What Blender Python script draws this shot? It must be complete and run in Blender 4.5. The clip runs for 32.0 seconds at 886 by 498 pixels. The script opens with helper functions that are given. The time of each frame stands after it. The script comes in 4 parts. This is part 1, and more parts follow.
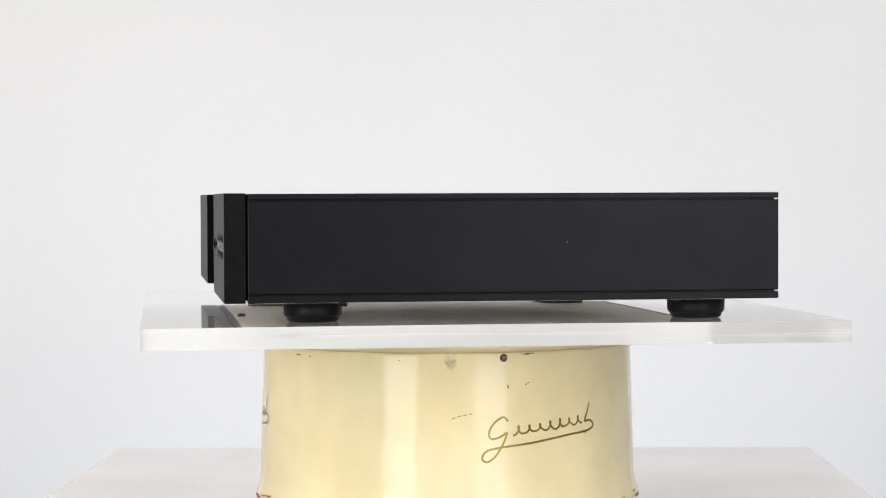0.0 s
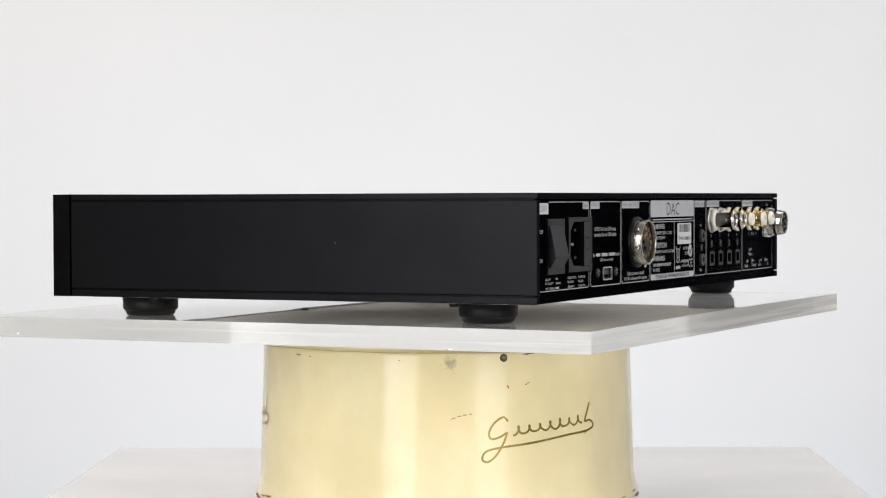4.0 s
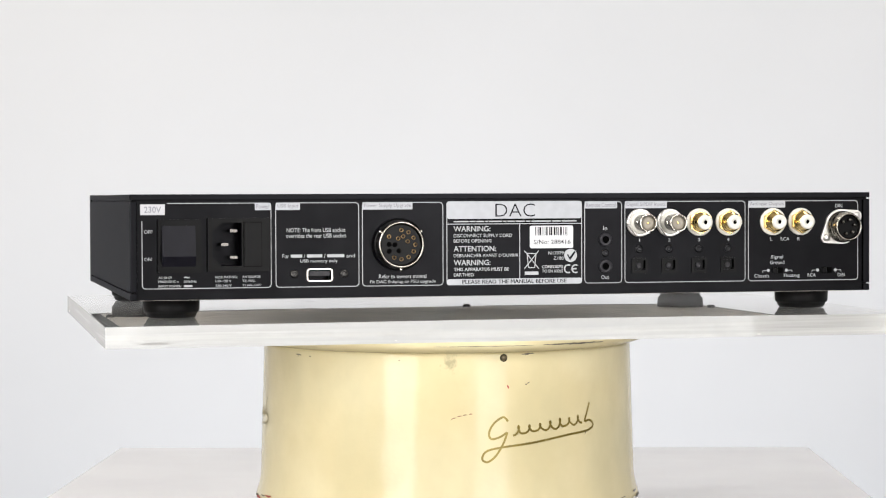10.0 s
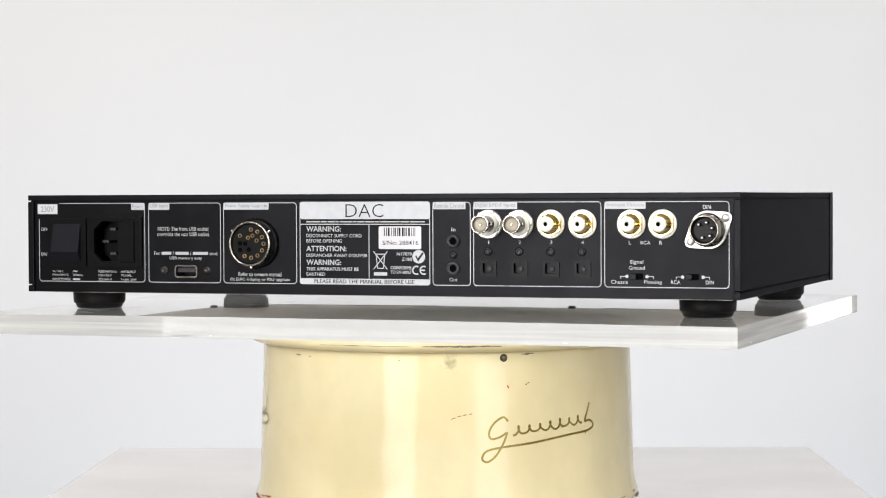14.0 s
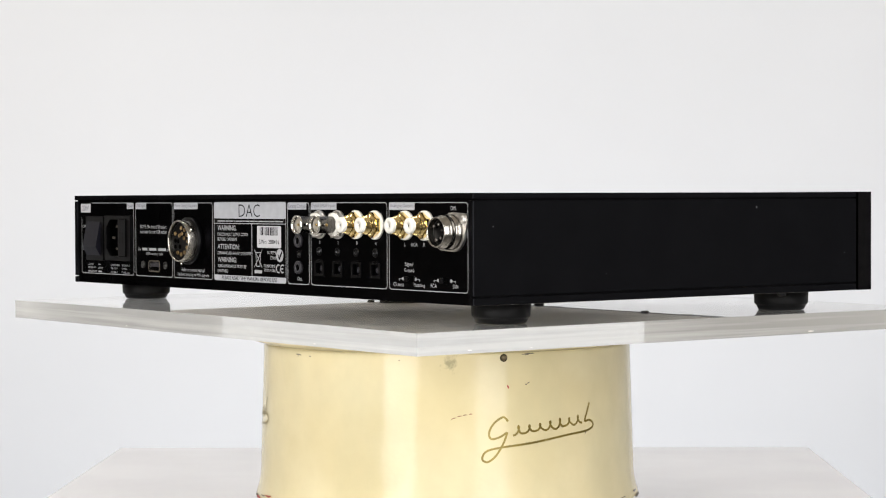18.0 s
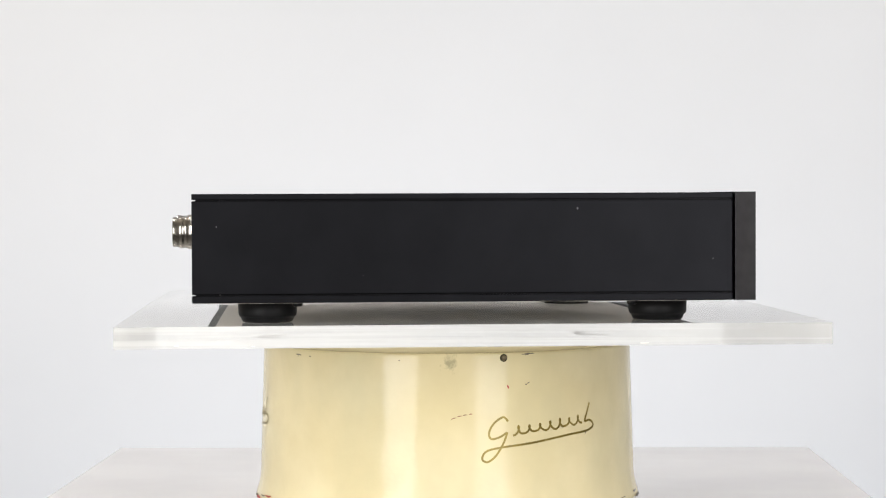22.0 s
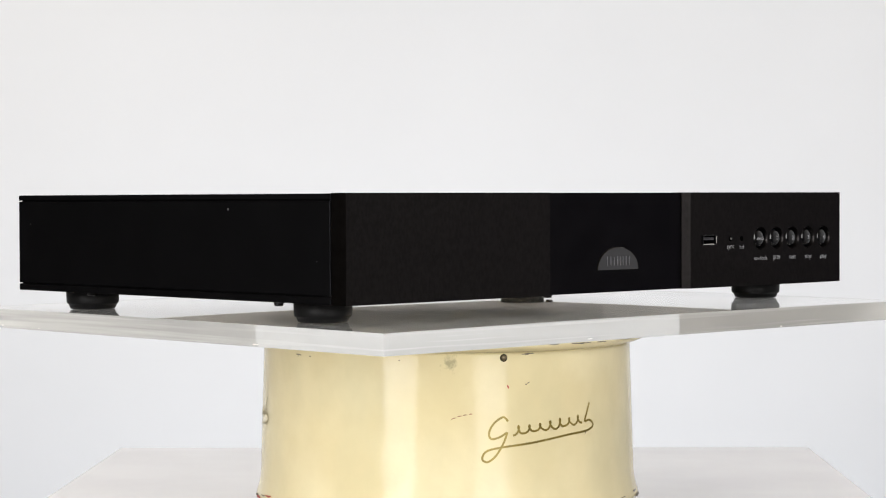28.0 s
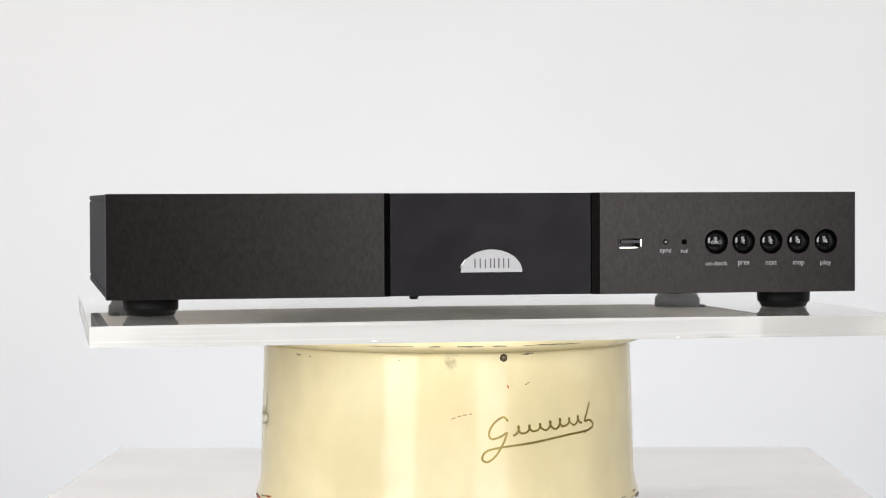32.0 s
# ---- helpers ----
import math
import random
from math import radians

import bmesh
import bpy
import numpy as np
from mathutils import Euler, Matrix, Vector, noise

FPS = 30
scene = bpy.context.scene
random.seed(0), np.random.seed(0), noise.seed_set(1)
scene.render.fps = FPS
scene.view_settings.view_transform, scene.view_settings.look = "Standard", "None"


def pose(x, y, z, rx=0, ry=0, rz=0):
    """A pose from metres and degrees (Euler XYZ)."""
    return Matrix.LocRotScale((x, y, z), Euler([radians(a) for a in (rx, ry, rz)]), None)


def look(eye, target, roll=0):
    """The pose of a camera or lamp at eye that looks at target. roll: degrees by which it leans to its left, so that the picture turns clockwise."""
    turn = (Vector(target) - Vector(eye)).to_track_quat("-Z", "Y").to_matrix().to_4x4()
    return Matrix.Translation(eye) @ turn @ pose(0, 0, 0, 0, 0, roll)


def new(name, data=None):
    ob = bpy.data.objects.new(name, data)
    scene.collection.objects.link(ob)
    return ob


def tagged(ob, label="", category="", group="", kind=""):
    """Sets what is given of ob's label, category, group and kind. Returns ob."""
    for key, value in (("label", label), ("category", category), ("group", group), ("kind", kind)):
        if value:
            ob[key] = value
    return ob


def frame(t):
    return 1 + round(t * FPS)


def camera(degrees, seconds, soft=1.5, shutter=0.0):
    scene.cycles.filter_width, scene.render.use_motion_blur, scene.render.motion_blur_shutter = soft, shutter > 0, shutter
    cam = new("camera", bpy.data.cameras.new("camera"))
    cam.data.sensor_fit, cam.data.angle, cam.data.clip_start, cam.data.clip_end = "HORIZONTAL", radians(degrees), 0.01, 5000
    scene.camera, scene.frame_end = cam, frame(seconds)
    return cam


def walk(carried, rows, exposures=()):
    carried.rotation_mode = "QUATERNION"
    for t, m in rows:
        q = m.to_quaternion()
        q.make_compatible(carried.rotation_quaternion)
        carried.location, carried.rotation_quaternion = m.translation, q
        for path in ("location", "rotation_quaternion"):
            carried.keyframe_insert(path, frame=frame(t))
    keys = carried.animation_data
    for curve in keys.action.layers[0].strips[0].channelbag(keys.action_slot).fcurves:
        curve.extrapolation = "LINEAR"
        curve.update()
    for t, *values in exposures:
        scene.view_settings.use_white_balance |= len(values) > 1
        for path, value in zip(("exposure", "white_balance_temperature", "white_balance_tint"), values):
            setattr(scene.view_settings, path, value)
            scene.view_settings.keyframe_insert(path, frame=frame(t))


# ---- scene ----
# One metre is one metre. The turning axis of the pedestal is the world's z axis; the camera stands still on its south side.
cam = camera(23.65, 32.0, soft=1.15)
EYE = pose(0, -1.3392, 0.0844, 90 - 1.3628, 0, 0.1157) @ pose(0, 0, 0, 0, 0, -0.2175)
walk(cam, [(0.0, EYE), (32.0, EYE)])

# ---- light ----
world = bpy.data.worlds.new("studio")
scene.world = world
world.use_nodes = True
world.node_tree.nodes["Background"].inputs[0].default_value = (0.9, 0.95, 1.0, 1)
world.node_tree.nodes["Background"].inputs[1].default_value = 0.02
scene.view_settings.exposure = 0.0


def area_lamp(name, m, width, height, watts, color=(1, 1, 1)):
    lamp = bpy.data.lights.new(name, "AREA")
    lamp.shape, lamp.size, lamp.size_y, lamp.energy, lamp.color = "RECTANGLE", width, height, watts, color
    ob = new(name, lamp)
    ob.matrix_basis = m
    return ob


# two tall soft boxes, one on either side of the camera, and a strip above and one below that wash the paper backdrop
for turn, watts in ((-27.5, 30.5), (26.0, 18.6)):
    az = radians(turn)
    area_lamp("softbox", look((1.75 * math.sin(az), -1.75 * math.cos(az), 0.45), (0, 0, 0.05)), 0.62, 1.36, watts, (1, 0.985, 0.965))
area_lamp("backdrop_light", look((0, 0.55, 1.40), (0, 1.60, 0.25)), 2.0, 0.25, 4.85, (0.845, 0.920, 1.0))
area_lamp("backdrop_light", look((0, 0.60, -0.95), (0, 1.60, -0.05)), 2.0, 0.25, 11.8, (0.895, 0.938, 1.0))
# two unseen side strips, added to brighten the paper's wings and the left wall
for side, watts, color in ((-1, 12.3, (1, 0.95, 0.88)), (1, 5.5, (1.0, 0.98, 0.96))):
    area_lamp("backdrop_light", look((0.9 * side, 0.35, 1.45), (1.75 * side, 0.3, 0.0)), 0.25, 1.0, watts, color)

# ---- materials ----


def mat(name, color, rough=0.5, metal=0.0, var=0.15, scale=60.0, bump=0.0, bump_scale=400.0, coat=0.0, spec=0.5, stretch=(1, 1, 1), tint=None):
    """A principled surface whose colour wanders at two scales, with a fine relief."""
    m = bpy.data.materials.new(name)
    m.use_nodes = True
    nt = m.node_tree
    bsdf = nt.nodes["Principled BSDF"]
    bsdf.inputs["Roughness"].default_value = rough
    bsdf.inputs["Metallic"].default_value = metal
    bsdf.inputs["Specular IOR Level"].default_value = spec
    bsdf.inputs["Coat Weight"].default_value = coat
    bsdf.inputs["Coat Roughness"].default_value = 0.04
    co = nt.nodes.new("ShaderNodeTexCoord")
    mp = nt.nodes.new("ShaderNodeMapping")
    mp.inputs["Scale"].default_value = stretch
    nt.links.new(co.outputs["Object"], mp.inputs["Vector"])
    big = nt.nodes.new("ShaderNodeTexNoise")
    big.inputs["Scale"].default_value = scale
    big.inputs["Detail"].default_value = 6
    nt.links.new(mp.outputs[0], big.inputs["Vector"])
    ramp = nt.nodes.new("ShaderNodeValToRGB")
    a, b = ramp.color_ramp.elements
    low = tint or tuple(c * (1 - var) for c in color)
    a.position, b.position = 0.35, 0.65
    a.color, b.color = (*low, 1), (*(min(c * (1 + 0.5 * var), 1) for c in color), 1)
    nt.links.new(big.outputs["Fac"], ramp.inputs[0])
    nt.links.new(ramp.outputs[0], bsdf.inputs["Base Color"])
    if bump:
        fine = nt.nodes.new("ShaderNodeTexNoise")
        fine.inputs["Scale"].default_value = bump_scale
        fine.inputs["Detail"].default_value = 4
        nt.links.new(mp.outputs[0], fine.inputs["Vector"])
        bm_node = nt.nodes.new("ShaderNodeBump")
        bm_node.inputs["Strength"].default_value = bump
        bm_node.inputs["Distance"].default_value = 0.0004
        nt.links.new(fine.outputs["Fac"], bm_node.inputs["Height"])
        nt.links.new(bm_node.outputs[0], bsdf.inputs["Normal"])
    return m


CASE = mat("black_powder_coat", (0.0127, 0.0129, 0.0149), 0.42, metal=0.93, bump=0.12, bump_scale=2600, var=0.09, scale=40)
FASCIA = mat("brushed_black_anodised", (0.0208, 0.0190, 0.0190), 0.315, metal=1, var=0.17, scale=620, bump=0.10, bump_scale=2400, stretch=(1.0, 1, 0.55))
FASCIAEND = mat("black_fascia_end", (0.0165, 0.0158, 0.0165), 0.32, metal=1, var=0.15, scale=200, bump=0.12, bump_scale=900)
CENTRE = mat("smooth_black_anodised", (0.0120, 0.0113, 0.0130), 0.38, metal=1, var=0.15, scale=50, bump=0.1, bump_scale=2600)
PANEL = mat("black_rear_panel", (0.0118, 0.0118, 0.0131), 0.40, metal=1, var=0.15, scale=50, bump=0.1, bump_scale=2600)
PRINT = mat("white_screen_print", (0.44, 0.45, 0.47), 0.4, metal=0.15, var=0.08, scale=300)
FRONTPRINT = mat("grey_screen_print", (0.34, 0.34, 0.36), 0.5, var=0.08, scale=300)
LEGEND = mat("dim_grey_legend", (0.38, 0.38, 0.40), 0.5, var=0.08, scale=300)
TAG = mat("pale_silver_print", (0.50, 0.515, 0.55), 0.5, metal=0.12, var=0.06, scale=200)
TAGTEXT = mat("mid_grey_print", (0.26, 0.26, 0.30), 0.7, spec=0.1, var=0.06, scale=200)
INK = mat("dark_print", (0.012, 0.012, 0.016), 0.7, spec=0.08, var=0.1)
STICKER = mat("glossy_white_sticker", (0.60, 0.60, 0.63), 0.16, var=0.03, scale=100, coat=0.2)
RUBBER = mat("black_rubber", (0.004, 0.004, 0.0045), 0.5, var=0.3, scale=120, bump=0.15, bump_scale=900, spec=0.16)
PLASTIC = mat("black_plastic", (0.0022, 0.0022, 0.0026), 0.34, var=0.2, scale=150, bump=0.05, bump_scale=1500, spec=0.14)
ROCKER = mat("slate_black_plastic", (0.0046, 0.0044, 0.0085), 0.40, var=0.15, scale=150, bump=0.05, bump_scale=1500, spec=0.20)
BADGE = mat("dark_mirror", (0.088, 0.088, 0.092), 0.06, metal=1, var=0.03, scale=200)
LENS = mat("smoked_lens", (0.10, 0.10, 0.10), 0.15, var=0.1, scale=300)
HOLE = mat("deep_black", (0.0008, 0.0008, 0.0008), 0.7, var=0.1, spec=0.03)
NICKEL = mat("dull_nickel", (0.42, 0.40, 0.36), 0.22, metal=1, var=0.2, scale=250)
EMBLEM = mat("grey_emblem_paint", (0.13, 0.13, 0.14), 0.8, var=0.1, scale=300, spec=0.1)
GLOSS = mat("glossy_black_button", (0.004, 0.004, 0.005), 0.11, var=0.1)
CHROME = mat("bright_nickel", (0.78, 0.76, 0.72), 0.16, metal=1, var=0.12, scale=250, bump=0.05, bump_scale=900)
FLANGE = mat("cast_nickel_flange", (0.80, 0.78, 0.75), 0.40, metal=1, var=0.12, scale=250, bump=0.1, bump_scale=900)
GOLD = mat("gold_plate", (0.88, 0.68, 0.30), 0.15, metal=1, var=0.15, scale=250, bump=0.05, bump_scale=900)
BRASS = mat("dull_brass", (0.32, 0.21, 0.09), 0.3, metal=1, var=0.3, scale=400)
TARNISH = mat("tarnished_brass", (0.25, 0.21, 0.14), 0.38, metal=1, var=0.4, scale=500)
PTFE = mat("white_insulator", (0.85, 0.83, 0.76), 0.35, var=0.05, scale=300)
STEEL = mat("dull_screw_steel", (0.07, 0.068, 0.066), 0.35, metal=1, var=0.3, scale=500)
BLACKSCREW = mat("black_oxide_screw", (0.030, 0.030, 0.032), 0.35, metal=1, var=0.3, scale=500)
GREYRING = mat("dark_grey_moulding", (0.030, 0.029, 0.034), 0.4, var=0.2, scale=300, spec=0.3)
SATIN = mat("satin_dark_nickel", (0.17, 0.16, 0.15), 0.25, metal=1, var=0.25, scale=250)
DIELECTRIC = mat("brown_grey_insulator", (0.36, 0.32, 0.26), 0.4, var=0.15, scale=400)
UNDERSIDE = mat("pale_underside", (0.78, 0.73, 0.66), 0.5, metal=0.2, var=0.15, scale=40, bump=0.1, bump_scale=500)
NICK = mat("whitened_acrylic_nick", (0.66, 0.64, 0.61), 0.5, var=0.1, scale=400)
SCUFFED = mat("scuffed_acrylic", (0.34, 0.33, 0.32), 0.5, var=0.2, scale=400)
SCRIPT = mat("old_gold_paint", (0.28, 0.21, 0.055), 0.34, metal=0.55, var=0.3, scale=180)
SCUFF = mat("brown_scratch", (0.34, 0.17, 0.10), 0.6, var=0.5, scale=600)
RED = mat("red_primer_chip", (0.45, 0.05, 0.04), 0.6, var=0.4, scale=600)
CHIP = mat("bare_dark_metal", (0.13, 0.11, 0.09), 0.5, metal=0.4, var=0.5, scale=500)
BASE = mat("dull_zinc_base", (0.36, 0.34, 0.31), 0.5, metal=0.3, var=0.35, scale=80, bump=0.3, bump_scale=300)
SHEET = mat("milky_acrylic", (0.755, 0.73, 0.732), 0.10, var=0.05, scale=9)
PAPER = mat("white_backdrop_paper", (0.80, 0.80, 0.81), 0.9, var=0.02, scale=2.0, bump=0.1, bump_scale=300)
WALL = mat("beige_wall_paint", (0.46, 0.41, 0.345), 0.8, var=0.12, scale=2.5, bump=0.2, bump_scale=120)
FLOORMAT = mat("grey_floor_paint", (0.16, 0.15, 0.14), 0.6, var=0.2, scale=5, bump=0.2, bump_scale=80)


# blackened metal stays dark towards its edges
for black in (CASE, FASCIA, FASCIAEND, CENTRE, PANEL):
    black.node_tree.nodes["Principled BSDF"].inputs["Specular Tint"].default_value = (0.34, 0.34, 0.36, 1)


def enamel_material():
    """Cream stove enamel: cloudy yellowing, small dark specks, a glossy and slightly wavy skin."""
    m = mat("cream_enamel", (0.715, 0.637, 0.412), 0.075, var=0.10, scale=14, bump=0.42, bump_scale=150, tint=(0.655, 0.565, 0.335), spec=0.19)
    nt = m.node_tree
    bsdf = nt.nodes["Principled BSDF"]
    ramp = next(n for n in nt.nodes if n.bl_idname == "ShaderNodeValToRGB")
    co = next(n for n in nt.nodes if n.bl_idname == "ShaderNodeTexCoord")
    specks = nt.nodes.new("ShaderNodeTexNoise")
    specks.inputs["Scale"].default_value = 95
    specks.inputs["Detail"].default_value = 3
    nt.links.new(co.outputs["Object"], specks.inputs["Vector"])
    cut = nt.nodes.new("ShaderNodeValToRGB")
    cut.color_ramp.elements[0].position, cut.color_ramp.elements[1].position = 0.775, 0.84
    nt.links.new(specks.outputs["Fac"], cut.inputs[0])
    mix = nt.nodes.new("ShaderNodeMix")
    mix.data_type = "RGBA"
    mix.inputs["B"].default_value = (0.30, 0.22, 0.11, 1)
    nt.links.new(cut.outputs[0], mix.inputs["Factor"])
    nt.links.new(ramp.outputs[0], mix.inputs["A"])
    # cloudy grey-green ageing in tall soft patches
    mp = nt.nodes.new("ShaderNodeMapping")
    mp.inputs["Scale"].default_value = (1.0, 1.0, 0.55)
    nt.links.new(co.outputs["Object"], mp.inputs["Vector"])
    cloud = nt.nodes.new("ShaderNodeTexNoise")
    cloud.inputs["Scale"].default_value = 22
    cloud.inputs["Detail"].default_value = 5
    nt.links.new(mp.outputs[0], cloud.inputs["Vector"])
    amount = nt.nodes.new("ShaderNodeMapRange")
    amount.inputs["From Min"].default_value, amount.inputs["From Max"].default_value = 0.45, 0.75
    amount.inputs["To Max"].default_value = 0.47
    nt.links.new(cloud.outputs["Fac"], amount.inputs["Value"])
    aged = nt.nodes.new("ShaderNodeMix")
    aged.data_type = "RGBA"
    aged.inputs["B"].default_value = (0.50, 0.465, 0.295, 1)
    nt.links.new(amount.outputs["Result"], aged.inputs["Factor"])
    nt.links.new(mix.outputs["Result"], aged.inputs["A"])
    # one grey smudge under the rim, above the scratch
    off = nt.nodes.new("ShaderNodeVectorMath")
    off.operation = "SUBTRACT"
    off.inputs[1].default_value = (0.0012, -0.1156, -0.0112)
    nt.links.new(co.outputs["Object"], off.inputs[0])
    size = nt.nodes.new("ShaderNodeVectorMath")
    size.operation = "MULTIPLY"
    size.inputs[1].default_value = (1 / 0.0050, 1 / 0.02, 1 / 0.0062)
    nt.links.new(off.outputs[0], size.inputs[0])
    far = nt.nodes.new("ShaderNodeVectorMath")
    far.operation = "LENGTH"
    nt.links.new(size.outputs[0], far.inputs[0])
    ragged = nt.nodes.new("ShaderNodeTexNoise")
    ragged.inputs["Scale"].default_value = 420
    ragged.inputs["Detail"].default_value = 4
    nt.links.new(co.outputs["Object"], ragged.inputs["Vector"])
    edge = nt.nodes.new("ShaderNodeMath")
    edge.operation = "MULTIPLY_ADD"
    edge.inputs[1].default_value = 2.4
    nt.links.new(ragged.outputs["Fac"], edge.inputs[0])
    nt.links.new(far.outputs["Value"], edge.inputs[2])
    fade = nt.nodes.new("ShaderNodeMapRange")
    fade.inputs["From Min"].default_value, fade.inputs["From Max"].default_value = 2.1, 1.3
    fade.inputs["To Max"].default_value = 0.65
    nt.links.new(edge.outputs[0], fade.inputs["Value"])
    smudge = nt.nodes.new("ShaderNodeMix")
    smudge.data_type = "RGBA"
    smudge.inputs["B"].default_value = (0.27, 0.24, 0.15, 1)
    nt.links.new(fade.outputs["Result"], smudge.inputs["Factor"])
    nt.links.new(aged.outputs["Result"], smudge.inputs["A"])
    nt.links.new(smudge.outputs["Result"], bsdf.inputs["Base Color"])
    return m


ENAMEL = enamel_material()


def acrylic_material(name, rough, clear):
    """Clear acrylic; clear: less than one where dust and fine scratches veil it."""
    m = bpy.data.materials.new(name)
    m.use_nodes = True
    bsdf = m.node_tree.nodes["Principled BSDF"]
    bsdf.inputs["Base Color"].default_value = (0.99, 0.993, 0.988, 1)
    bsdf.inputs["Roughness"].default_value = rough
    bsdf.inputs["Transmission Weight"].default_value = clear
    bsdf.inputs["IOR"].default_value = 1.49
    return m


def sawn_edge_material():
    """A cut edge of the board: polished, with long shallow waves, and frosted in thin lines along the cut. It takes little gloss from outside and reflects wholly from within."""
    m = bpy.data.materials.new("sawn_acrylic_edge")
    m.use_nodes = True
    nt = m.node_tree
    nt.nodes.remove(nt.nodes["Principled BSDF"])
    out = nt.nodes["Material Output"]
    co = nt.nodes.new("ShaderNodeTexCoord")

    def streaks(stretch, scale, detail):
        mp = nt.nodes.new("ShaderNodeMapping")
        mp.inputs["Scale"].default_value = stretch
        noise_node = nt.nodes.new("ShaderNodeTexNoise")
        noise_node.inputs["Scale"].default_value = scale
        noise_node.inputs["Detail"].default_value = detail
        nt.links.new(co.outputs["Object"], mp.inputs["Vector"])
        nt.links.new(mp.outputs[0], noise_node.inputs["Vector"])
        return noise_node.outputs["Fac"]

    relief = nt.nodes.new("ShaderNodeBump")
    relief.inputs["Strength"].default_value = 0.22
    relief.inputs["Distance"].default_value = 0.0012
    nt.links.new(streaks((0.09, 0.09, 2.0), 40, 2), relief.inputs["Height"])
    clear = nt.nodes.new("ShaderNodeBsdfRefraction")
    clear.inputs["Color"].default_value = (0.985, 0.985, 0.975, 1)
    clear.inputs["Roughness"].default_value = 0.02
    clear.inputs["IOR"].default_value = 1.49
    gloss = nt.nodes.new("ShaderNodeBsdfGlossy")
    gloss.inputs["Roughness"].default_value = 0.02
    fresnel = nt.nodes.new("ShaderNodeFresnel")
    fresnel.inputs["IOR"].default_value = 1.49
    share = nt.nodes.new("ShaderNodeMapRange")
    share.inputs["From Min"].default_value = 0.05
    nt.links.new(fresnel.outputs[0], share.inputs["Value"])
    for node in (clear, gloss, fresnel):
        nt.links.new(relief.outputs[0], node.inputs["Normal"])
    body = nt.nodes.new("ShaderNodeMixShader")
    nt.links.new(share.outputs["Result"], body.inputs[0])
    nt.links.new(clear.outputs[0], body.inputs[1])
    nt.links.new(gloss.outputs[0], body.inputs[2])
    frost = nt.nodes.new("ShaderNodeBsdfDiffuse")
    frost.inputs["Color"].default_value = (0.80, 0.797, 0.78, 1)
    lines = nt.nodes.new("ShaderNodeMapRange")
    lines.inputs["From Min"].default_value, lines.inputs["From Max"].default_value = 0.54, 0.70
    lines.inputs["To Min"].default_value, lines.inputs["To Max"].default_value = 0.31, 0.52
    nt.links.new(streaks((0.05, 0.05, 3.2), 60, 4), lines.inputs["Value"])
    last = nt.nodes.new("ShaderNodeMixShader")
    nt.links.new(lines.outputs["Result"], last.inputs[0])
    nt.links.new(body.outputs[0], last.inputs[1])
    nt.links.new(frost.outputs[0], last.inputs[2])
    nt.links.new(last.outputs[0], out.inputs["Surface"])
    return m


ACRYLIC = acrylic_material("dusty_clear_acrylic", 0.01, 0.87)
EDGE = sawn_edge_material()

# ---- mesh helpers ----


def box(bm, x0, x1, y0, y1, z0, z1, bevel=0.0, seg=2):
    vs = [bm.verts.new((x, y, z)) for x in (x0, x1) for y in (y0, y1) for z in (z0, z1)]
    fs = [bm.faces.new([vs[i] for i in q]) for q in ((0, 1, 3, 2), (4, 6, 7, 5), (0, 4, 5, 1), (2, 3, 7, 6), (0, 2, 6, 4), (1, 5, 7, 3))]
    if bevel:
        bmesh.ops.bevel(bm, geom=list({e for f in fs for e in f.edges}), offset=bevel, segments=seg, profile=0.5, affect="EDGES")
    return bm


def lathe(bm, profile, m=None, seg=40, close=True):
    """Turns (radius, height) pairs about the local z axis; m places the result."""
    rings = []
    for r, h in profile:
        ring = []
        for k in range(seg):
            a = 2 * math.pi * k / seg
            v = Vector((r * math.cos(a), r * math.sin(a), h))
            ring.append(bm.verts.new(m @ v if m else v))
        rings.append(ring)
    for p, q in zip(rings, rings[1:]):
        for k in range(seg):
            f = bm.faces.new((p[k], p[(k + 1) % seg], q[(k + 1) % seg], q[k]))
            f.smooth = True
    if close:
        bm.faces.new(rings[0][::-1])
        bm.faces.new(rings[-1])
    return bm


def prism(bm, outline, h0, h1, m=None):
    """Raises a closed outline of (x, y) points between two heights of the local z axis."""
    lo = [bm.verts.new(m @ Vector((x, y, h0)) if m else (x, y, h0)) for x, y in outline]
    hi = [bm.verts.new(m @ Vector((x, y, h1)) if m else (x, y, h1)) for x, y in outline]
    n = len(outline)
    for k in range(n):
        bm.faces.new((lo[k], lo[(k + 1) % n], hi[(k + 1) % n], hi[k]))
    bm.faces.new(lo[::-1])
    bm.faces.new(hi)
    return bm


def rounded(x0, x1, z0, z1, r, n=5):
    pts = []
    for cx, cz, a0 in ((x1 - r, z1 - r, 0), (x0 + r, z1 - r, 90), (x0 + r, z0 + r, 180), (x1 - r, z0 + r, 270)):
        for k in range(n + 1):
            a = radians(a0 + 90 * k / n)
            pts.append((cx + r * math.cos(a), cz + r * math.sin(a)))
    return pts


